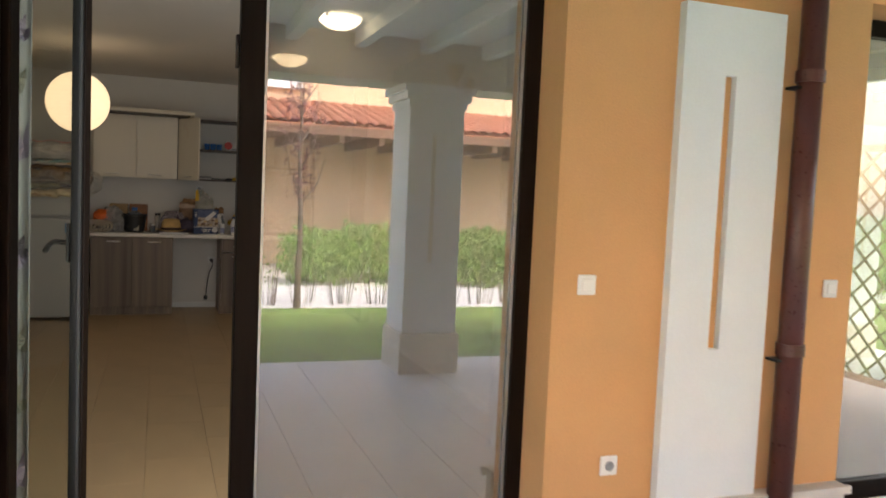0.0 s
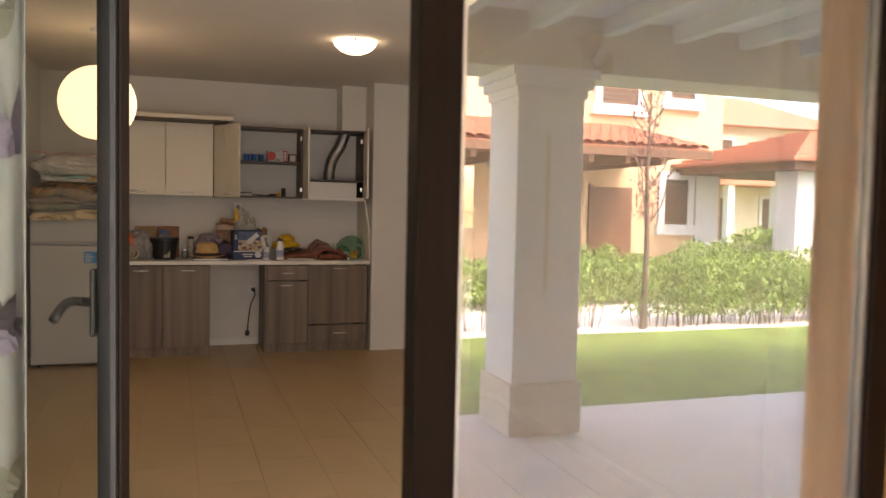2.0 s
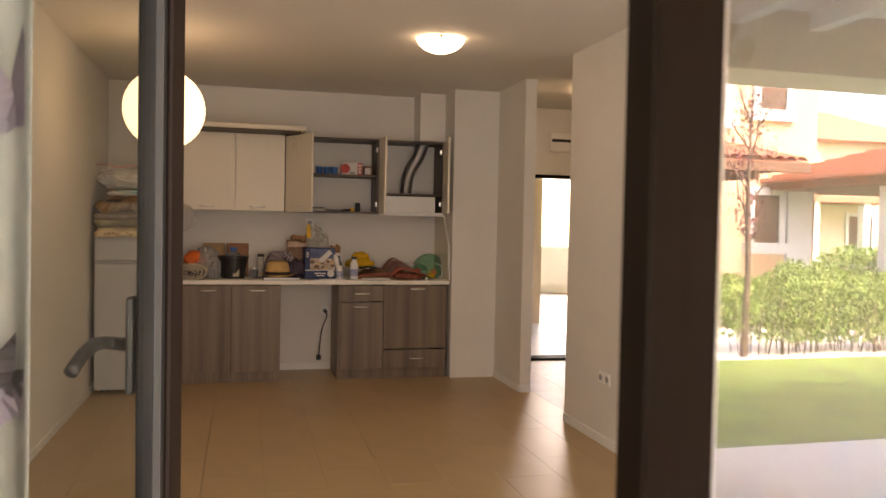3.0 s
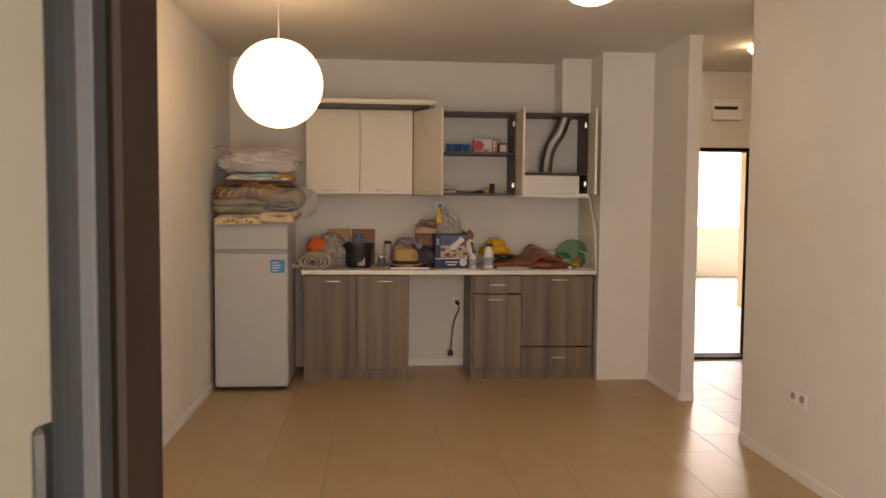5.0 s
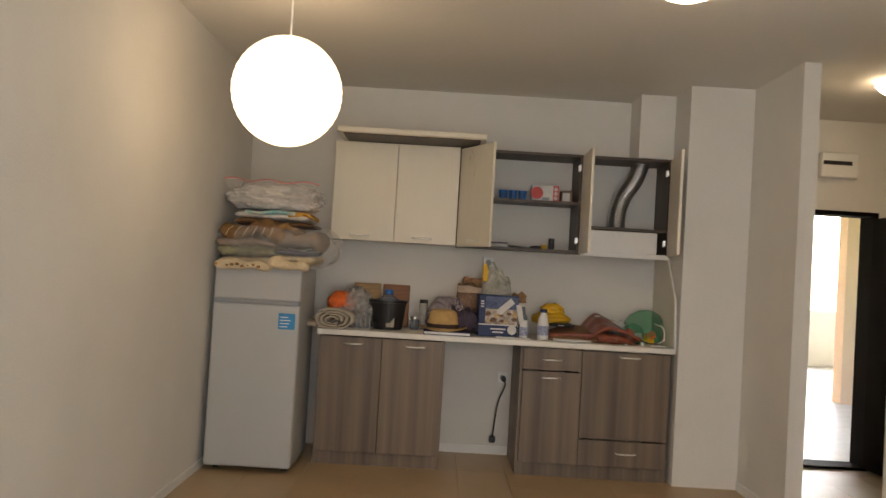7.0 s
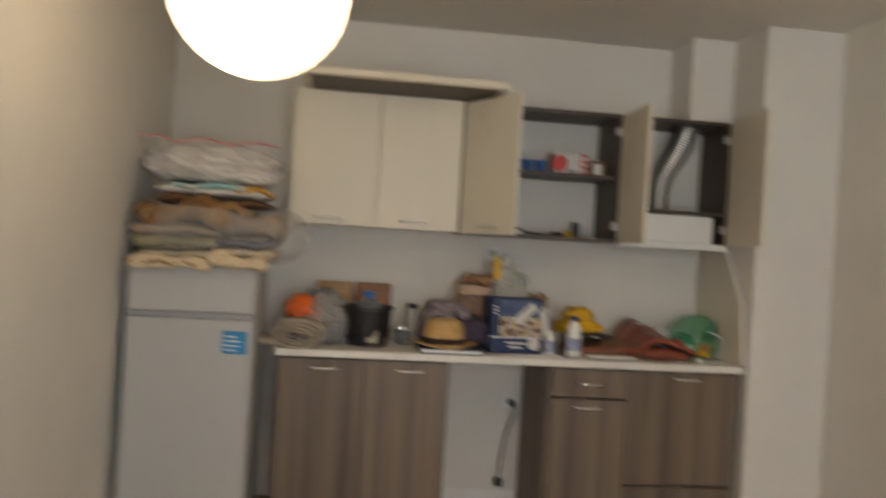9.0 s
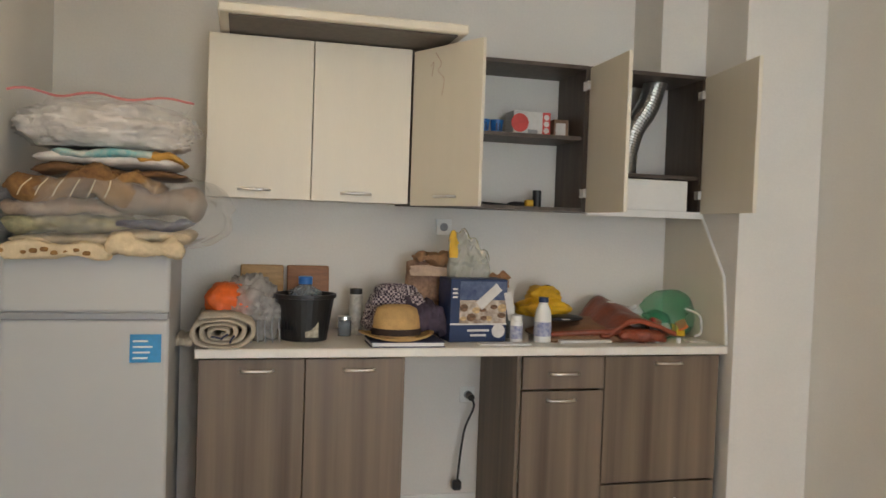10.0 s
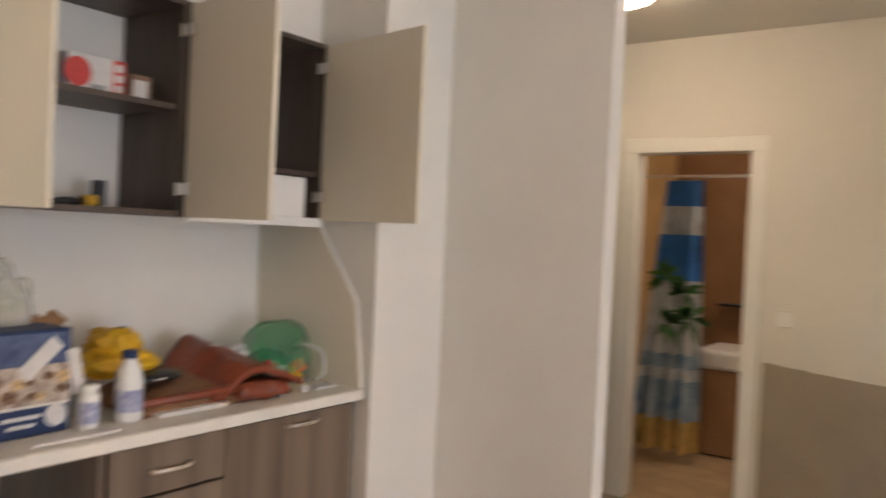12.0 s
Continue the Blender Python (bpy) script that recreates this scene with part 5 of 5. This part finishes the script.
part("sleeve", bm_fold(-0.13, 0.12, -0.11, 0.02, 0.12, 0.09, 44, 0.6, 0.3), mc, cloth, smooth=True)
part("dark_fold", bm_fold(0.0, 0.23, -0.14, 0.06, 0.0, 0.17, 43, 0.3, 0.35), M["plum_cloth"], cloth, "dark cloth fold", True)

# packed boxes and paper bags
M["kraft"] = mat("kraft_paper", (0.36, 0.20, 0.10), 0.85, var=0.15, scale=9, bump=0.3, fine=30)
M["kraft_print"] = mat("printed_paper_bag", (0.42, 0.26, 0.17), 0.7, var=0.3, scale=9, bump=0.2, second=(0.10, 0.055, 0.035))
M["kraft_pale"] = mat("pale_printed_paper", (0.50, 0.37, 0.28), 0.7, var=0.15, scale=12, bump=0.2)
M["photo"] = mat("carton_photo", (0.70, 0.62, 0.52), 0.5, scale=26, bump=0, fine=60, second=(0.14, 0.07, 0.04))
M["photo_blue"] = mat("carton_photo_blue", (0.12, 0.16, 0.27), 0.5, scale=20, bump=0, second=(0.02, 0.04, 0.13))
M["box_navy"] = mat("navy_carton", (0.010, 0.030, 0.105), 0.5, var=0.1, scale=12)
M["box_white"] = mat("white_carton", (0.70, 0.68, 0.66), 0.5, var=0.06, scale=12)
M["cookie"] = mat("print_biscuit", (0.20, 0.11, 0.06), 0.6, var=0.3, scale=40)
pb = thing("paper_bag", (1.80, -0.19, WT), "brown printed paper bag, top torn open", "bag")
part("bag", bm_upright(0.23, lambda u: 0.345 + 0.012 * math.sin(u * 7), 0, 61, 0.015, 0.07), M["kraft_print"], pb)
part("torn_flap", bm_fold(-0.075, 0.10, -0.09, 0.05, 0.335, 0.065, 62, 0.4, 0.5, 16, 10), M["kraft"], pb, "crumpled brown paper flap")
part("pale_panel", bm_upright(0.20, lambda u: 0.045 + 0.006 * math.sin(u * 5), 0.285, 63, 0.003, 0.004), M["kraft_pale"], pb, "pale printed band").location = (-0.01, -0.085, 0)
cb = thing("biscuit_carton", (1.982, -0.36, WT), "navy and white biscuit carton with printed pictures, upside down", "box", rz=4)
part("carton", bm_box(-0.145, -0.085, 0, 0.13, 0.085, 0.285, 0.003), M["box_navy"], cb)
part("picture_panel", bm_box(-0.10, -0.088, 0.085, 0.125, -0.0855, 0.19), M["photo"], cb, "white picture panel with brown biscuits")
part("upper_picture", bm_box(-0.10, -0.0878, 0.192, 0.125, -0.0855, 0.275), M["photo_blue"], cb, "blue and white printed picture")
rr = random.Random(4)
M["cream_print"] = mat("print_cream", (0.60, 0.42, 0.22), 0.6, var=0.2, scale=40)
for i in range(10):
    x, z = -0.075 + 0.042 * (i % 5) + rr.uniform(-0.014, 0.014), 0.115 + 0.038 * (i // 5) + rr.uniform(-0.010, 0.010)
    q = rr.uniform(0.012, 0.024)
    o = part("printed_biscuit", bm_lathe([(q, 0), (q * 0.9, 0.0012), (0.001, 0.0015)], 9), M["cookie"] if i % 3 else M["cream_print"], cb)
    o.matrix_basis = pose(x, -0.0882 - 0.0003 * i, z, 90) @ Matrix.Diagonal((1, rr.uniform(0.5, 0.9), 1, 1))
part("white_band", bm_box(-0.145, -0.0875, 0.078, 0.13, -0.0855, 0.086), M["box_white"], cb)
for k, (x0, x1, z) in enumerate(((-0.06, 0.045, 0.048), (-0.045, 0.03, 0.026))):
    part("lettering", bm_box(x0, -0.0875, z, x1, -0.0855, z + 0.010), M["box_white"], cb)
part("seal", bm_lathe([(0.032, 0), (0.032, 0.002), (0.001, 0.0022)], 20), M["box_white"], cb).matrix_basis = pose(0.09, -0.0855, 0.05, 90)
for k in range(3):
    part("lettering", bm_box(-0.135, -0.0875, 0.20 + 0.018 * k, -0.112, -0.0855, 0.208 + 0.018 * k), M["box_white"], cb)
for x, z, tilt, w, h in ((-0.01, 0.165, -48, 0.022, 0.13), (0.155, 0.10, 12, 0.018, 0.13)):
    fp = part("torn_sheet", bm_box(-w, -0.0935, 0, w, -0.0925, h), M["box_white"], cb, "loose torn white sheet")
    fp.matrix_basis = pose(x, 0.001, z, 0, -tilt, 0)
M["film_thin"] = mat("thin_wrapping_film", (0.66, 0.65, 0.60), 0.2, scale=16, bump=0.5, fine=25, alpha=0.45, second=(0.46, 0.46, 0.38))


tp = thing("torn_wrapping", (1.965, -0.31, WT + 0.286), "crumpled clear and yellow wrapping standing on the carton", "wrapping")
def film_top(u):
    return 0.215 - 0.20 * max(0.0, u - 0.35) ** 1.1 - 0.10 * max(0.0, 0.2 - u) + 0.012 * math.sin(u * 23)


part("film", bm_upright(0.21, film_top, 0, 7, 0.022, 0.045), M["film_thin"], tp)
part("torn_rim", bm_tube([((u / 20 - 0.5) * 0.197, -0.012 + 0.012 * math.sin(u * 1.3), film_top(u / 20)) for u in range(21)], 0.0028, 5), M["blanket_green"], tp, "dark torn rim")
M["yellow"] = mat("yellow_plastic", (0.72, 0.42, 0.015), 0.5, var=0.1, scale=9, bump=0.3, fine=40)
part("yellow_strip", bm_upright(0.04, lambda u: 0.10 + 0.03 * math.sin(u * 4), 0.09, 65, 0.008, 0.006, 6, 8), M["yellow"], tp, "yellow printed strip").location = (-0.085, -0.035, 0)
part("brown_paper", bm_upright(0.11, lambda u: 0.075 - 0.03 * abs(u - 0.6) + 0.01 * math.sin(u * 11), -0.05, 67, 0.025, 0.03), M["kraft"], tp, "brown torn paper").location = (0.165, 0.04, 0)


def bottle(name, x, y, prof, cap, label, lm=None, capm=None):
    t = thing(name, (x, y, WT), label, "bottle")
    part("bottle", bm_lathe(prof, 24), M["white_plastic"], t, smooth=True)
    part("cap", bm_lathe(cap, 20), capm or M["white_plastic"], t)
    return t


milk = bottle("milk_bottle", 2.29, -0.45, [(0.036, 0), (0.040, 0.006), (0.040, 0.11), (0.035, 0.145), (0.021, 0.175), (0.020, 0.186)], [(0.023, 0.185), (0.023, 0.208), (0.001, 0.209)], "white plastic milk bottle with a dark blue cap", capm=M["box_navy"])
M["label_blue"] = mat("milk_label", (0.60, 0.62, 0.68), 0.5, var=0.3, scale=40, second=(0.10, 0.12, 0.35))
part("label", bm_lathe([(0.0405, 0.03), (0.0405, 0.095)], 24), M["label_blue"], milk, "small printed label")
pill = bottle("pill_bottle", 2.155, -0.47, [(0.026, 0), (0.028, 0.004), (0.028, 0.095), (0.024, 0.104)], [(0.024, 0.104), (0.024, 0.125), (0.001, 0.126)], "white plastic pill bottle with a pale label")
part("label", bm_lathe([(0.0285, 0.02), (0.0285, 0.08)], 24), M["label_blue"], pill)
spr = thing("spray_bottle", (2.165, -0.30, WT), "clear plastic bottle behind the carton", "bottle")
part("bottle", bm_lathe([(0.03, 0), (0.032, 0.13), (0.015, 0.18), (0.013, 0.21)], 20), M["jug"], spr, smooth=True)
solid("envelope", bm_box(1.96, -0.555, WT, 2.20, -0.50, WT + 0.008, 0.001), M["box_white"], "flat white envelope at the worktop edge", "paper")

ycap = thing("yellow_cap", (2.37, -0.24, WT + 0.10), "yellow baseball cap with a dark peak", "cap")
part("crown", bm_blob(0, 0, 0.0, 0.24, 0.20, 0.085, 0.22, 2.2, 71, 4, 0.4, 1.2), M["yellow"], ycap, smooth=True)
part("folded_top", bm_blob(0.01, 0.02, 0.055, 0.15, 0.14, 0.085, 0.25, 2.4, 72, 4, 0.3, 1.2), M["yellow"], ycap, smooth=True)
part("peak", bm_blob(0.06, -0.10, -0.012, 0.20, 0.15, 0.028, 0.05, 2, 73, 3, 0.2), M["black"], ycap, smooth=True)
part("peak_edge", bm_tube(curve_pts([(-0.03, -0.14, 0.0), (0.05, -0.176, 0.0), (0.13, -0.145, 0.002), (0.16, -0.10, 0.004)], 5), 0.003, 6), M["box_white"], ycap, "white stitched edge")
part("button", bm_blob(0.02, 0.0, 0.135, 0.035, 0.03, 0.014, 0.05, 2, 74, 2), M["black"], ycap)
M["leather"] = mat("red_leather", (0.25, 0.058, 0.027), 0.33, var=0.22, scale=7, bump=0.25, fine=60)
M["leather_brown"] = mat("brown_suede", (0.27, 0.14, 0.07), 0.75, var=0.15, scale=8, bump=0.3)
lbag = thing("leather_bag", (2.66, -0.30, WT), "slouched red-brown leather bag lying flat", "bag")
def sheet(x0, x1, y0, y1, height, thick, nx=30, ny=18):
    """A thick soft panel lying over things; height(u, v) gives its upper face."""
    bm = bmesh.new()
    top = [[bm.verts.new((x0 + (x1 - x0) * i / nx, y0 + (y1 - y0) * k / ny, height(i / nx, k / ny))) for i in range(nx + 1)] for k in range(ny + 1)]
    low = [[bm.verts.new((v.co.x, v.co.y, max(0.0, v.co.z - thick))) for v in r] for r in top]
    for k in range(ny):
        for i in range(nx):
            bm.faces.new((top[k][i], top[k][i + 1], top[k + 1][i + 1], top[k + 1][i]))
            bm.faces.new((low[k][i], low[k + 1][i], low[k + 1][i + 1], low[k][i + 1]))
    for i in range(nx):
        bm.faces.new((top[0][i], low[0][i], low[0][i + 1], top[0][i + 1]))
        bm.faces.new((top[ny][i], top[ny][i + 1], low[ny][i + 1], low[ny][i]))
    for k in range(ny):
        bm.faces.new((top[k][0], top[k + 1][0], low[k + 1][0], low[k][0]))
        bm.faces.new((top[k][nx], low[k][nx], low[k + 1][nx], top[k + 1][nx]))
    return bm


def bag_low(u, v):
    e = min(u, 1 - u, 0.25) / 0.25 * min(v * 1.5, (1 - v) * 4, 1)
    return 0.02 + 0.075 * e ** 0.6 + 0.018 * noise.noise(Vector((u * 4, v * 3, 2)))


def bag_flap(u, v):
    q = (u - 0.34 - 0.10 * (1 - v)) / (0.34 if u < 0.34 else 0.62)
    ridge = math.cos(min(1.0, abs(q)) * math.pi / 2) ** 1.2
    return 0.045 + 0.145 * ridge * (0.45 + 0.55 * v) + 0.010 * noise.noise(Vector((u * 5, v * 4, 7)))


part("body", sheet(-0.33, 0.25, -0.17, 0.18, bag_low, 0.10), M["leather_brown"], lbag, smooth=True)
part("flap", sheet(-0.09, 0.30, -0.19, 0.14, bag_flap, 0.022), M["leather"], lbag, "red leather flap", True)
part("piping", bm_tube(curve_pts([(-0.32, -0.12, 0.03), (-0.15, -0.165, 0.045), (0.05, -0.175, 0.05), (0.22, -0.165, 0.03), (0.32, -0.08, 0.03)], 8), 0.015, 8), M["leather"], lbag, "red leather edge piping", True)
part("strap", bm_tube(curve_pts([(0.0, -0.15, 0.06), (0.10, -0.20, 0.04), (0.19, -0.20, 0.02), (0.25, -0.16, 0.012), (0.16, -0.13, 0.02)], 8), 0.013, 8), M["leather"], lbag, "curled leather strap", True)
part("rolled_end", bm_fold(0.0, 0.23, -0.215, -0.09, 0.0, 0.06, 83, 0.3, 0.2), M["leather"], lbag, "rolled red leather end", True)
part("buckle", bm_tube([(0.02 + 0.018 * math.cos(a * 0.6), -0.05 + 0.018 * math.sin(a * 0.6), 0.178) for a in range(11)], 0.003, 6), M["chrome"], lbag)
solid("magazine", bm_box(2.36, -0.50, WT, 2.62, -0.40, WT + 0.014, 0.002), M["box_white"], "white magazine under the leather bag", "magazine")
M["green_film"] = mat("green_bag", (0.04, 0.40, 0.17), 0.22, var=0.25, scale=9, bump=0.7, fine=18, alpha=0.4)
gb = thing("green_bag", (3.03, -0.28, WT), "knotted green plastic bag with a yellow packet", "bag")
part("bag", bm_blob(0, 0.02, 0, 0.24, 0.22, 0.235, 0.20, 1.5, 91, 5, 0.2, 0.7), M["green_film"], gb, smooth=True)
for x, z, tilt, m in ((0.0, 0.02, 20, "yellow"), (0.045, 0.045, -25, "film_orange"), (0.03, 0.012, 8, "yellow"), (-0.05, 0.03, -12, "box_white")):
    part("packet", bm_box(-0.026, -0.009, 0, 0.026, 0.009, 0.05, 0.004), M[m], gb, "printed packet in the bag").matrix_basis = pose(x, -0.07 - 0.3 * abs(x), z, -18, tilt, 4 * tilt / 5)
part("crumpled_fold", bm_blob(-0.085, -0.03, 0, 0.13, 0.16, 0.13, 0.25, 1.8, 92, 4, 0.2, 0.8), M["green_film"], gb, "crumpled green film", True)
part("handle_loop", bm_tube(curve_pts([(0.05, -0.08, 0.15), (0.10, -0.13, 0.12), (0.105, -0.14, 0.04), (0.07, -0.14, 0.02)], 6), 0.006, 6), M["film_white"], gb, "pale bag handle", True)
M["cig"] = mat("red_packet", (0.50, 0.03, 0.03), 0.5, var=0.1)
pk = thing("cigarette_packet", (2.915, -0.36, WT + 0.03), "small red and white packet leaning on the bags", "packet")
part("carton", bm_box(-0.028, -0.012, 0, 0.028, 0.012, 0.05), M["box_white"], pk)
part("print", bm_box(-0.0285, -0.0125, 0.05, 0.0285, 0.0125, 0.088), M["cig"], pk)
pk.matrix_basis = pose(2.90, -0.40, WT + 0.02, -25, 20, 10)
sm = thing("crumpled_wrapper", (2.83, -0.24, WT), "grey crumpled wrapper behind the bags", "wrapper")
part("wrapper", bm_blob(0, 0.03, 0, 0.20, 0.16, 0.13, 0.4, 2.0, 95, 4, 0.2, 1.6), M["film_white"], sm)
for x in (2.86, 2.97):
    tl = thing("tea_light", (x, -0.49, WT), "small white candle cup", "candle", "candle cups")
    part("cup", bm_lathe([(0.012, 0), (0.014, 0.022), (0.011, 0.024), (0.001, 0.02)], 14), M["white_plastic"], tl)
solid("paper_scrap", bm_box(3.03, -0.50, WT, 3.13, -0.44, WT + 0.008, 0.002), M["box_white"], "crumpled white paper scrap on the worktop", "paper")

# on the open shelves
SZ, BZ = 1.880, 1.535
M["cup_blue"] = mat("blue_basket", (0.015, 0.16, 0.50), 0.4, var=0.1)
for i in range(3):
    t = thing("blue_cup", (1.985 + 0.07 * i, -0.16, SZ), "bright blue plastic cup on the shelf", "cup", "blue cups")
    part("cup", bm_lathe([(0.026, 0), (0.033, 0.072), (0.030, 0.072), (0.024, 0.006), (0.001, 0.005)], 16), M["cup_blue"], t)
    for k in range(2):
        part("slot", bm_box(-0.013 + 0.016 * k, -0.034, 0.02, -0.007 + 0.016 * k, -0.026, 0.055), M["box_navy"], t)
gbx = thing("glass_set_box", (2.285, -0.16, SZ), "white and red carton of glasses on the shelf", "box")
part("carton", bm_box(-0.095, -0.06, 0, 0.095, 0.06, 0.118, 0.002), M["box_white"], gbx)
M["red_print"] = mat("red_print", (0.62, 0.06, 0.05), 0.5, var=0.1)
part("red_end", bm_box(0.055, -0.0615, 0.002, 0.0955, 0.0605, 0.116), M["red_print"], gbx)
part("red_corner", bm_lathe([(0.045, 0), (0.045, 0.002), (0.001, 0.002)], 20), M["red_print"], gbx).matrix_basis = pose(-0.062, -0.0605, 0.06, 90)
part("printed_glass", bm_box(-0.02, -0.0615, 0.01, 0.03, -0.0605, 0.03), M["grey_plastic"], gbx)
for k in range(3):
    part("printed_ring", bm_lathe([(0.014, 0), (0.014, 0.0012), (0.009, 0.0012)], 14), M["box_white"], gbx).matrix_basis = pose(0.075, -0.0615, 0.028 + 0.032 * k, 90)
sb = thing("small_carton", (2.44, -0.17, SZ), "small brown printed carton on the shelf", "box")
part("carton", bm_box(-0.038, -0.05, 0, 0.038, 0.05, 0.088, 0.002), M["kraft_print"], sb)
part("white_panel", bm_box(-0.03, -0.0515, 0.012, 0.022, -0.0505, 0.07), M["box_white"], sb)
pp = thing("paper_stack", (1.97, -0.16, BZ), "loose papers and thin booklets on the shelf", "papers")
for k in range(4):
    part("booklet", bm_box(-0.075, -0.10, 0.012 * k, 0.075 - 0.01 * k, 0.10, 0.012 * k + 0.009), (M["box_white"], M["flask"], M["black"], M["box_white"])[k], pp).rotation_euler = (0, 0, 0.1 * k - 0.15)
tool = thing("caulking_gun", (2.17, -0.15, BZ), "black hand tool lying on the shelf", "tool")
part("blade", bm_box(-0.14, -0.02, 0.0, 0.12, 0.02, 0.012, 0.004), M["black"], tool).rotation_euler = (0, 0.05, 0.15)
part("grip", bm_blob(0.08, 0, 0, 0.10, 0.05, 0.025, 0.1, 2, 97, 3), M["black"], tool, smooth=True)
tape = thing("tape_measure", (2.30, -0.18, BZ), "yellow and black tape measure", "tool")
part("case", bm_box(-0.02, -0.02, 0, 0.02, 0.02, 0.035, 0.008, seg=2), M["yellow"], tape)
solid("black_can", bm_cyl((2.36, -0.13, BZ), (2.36, -0.13, BZ + 0.085), 0.022, seg=18), M["black"], "small black can on the shelf", "can")
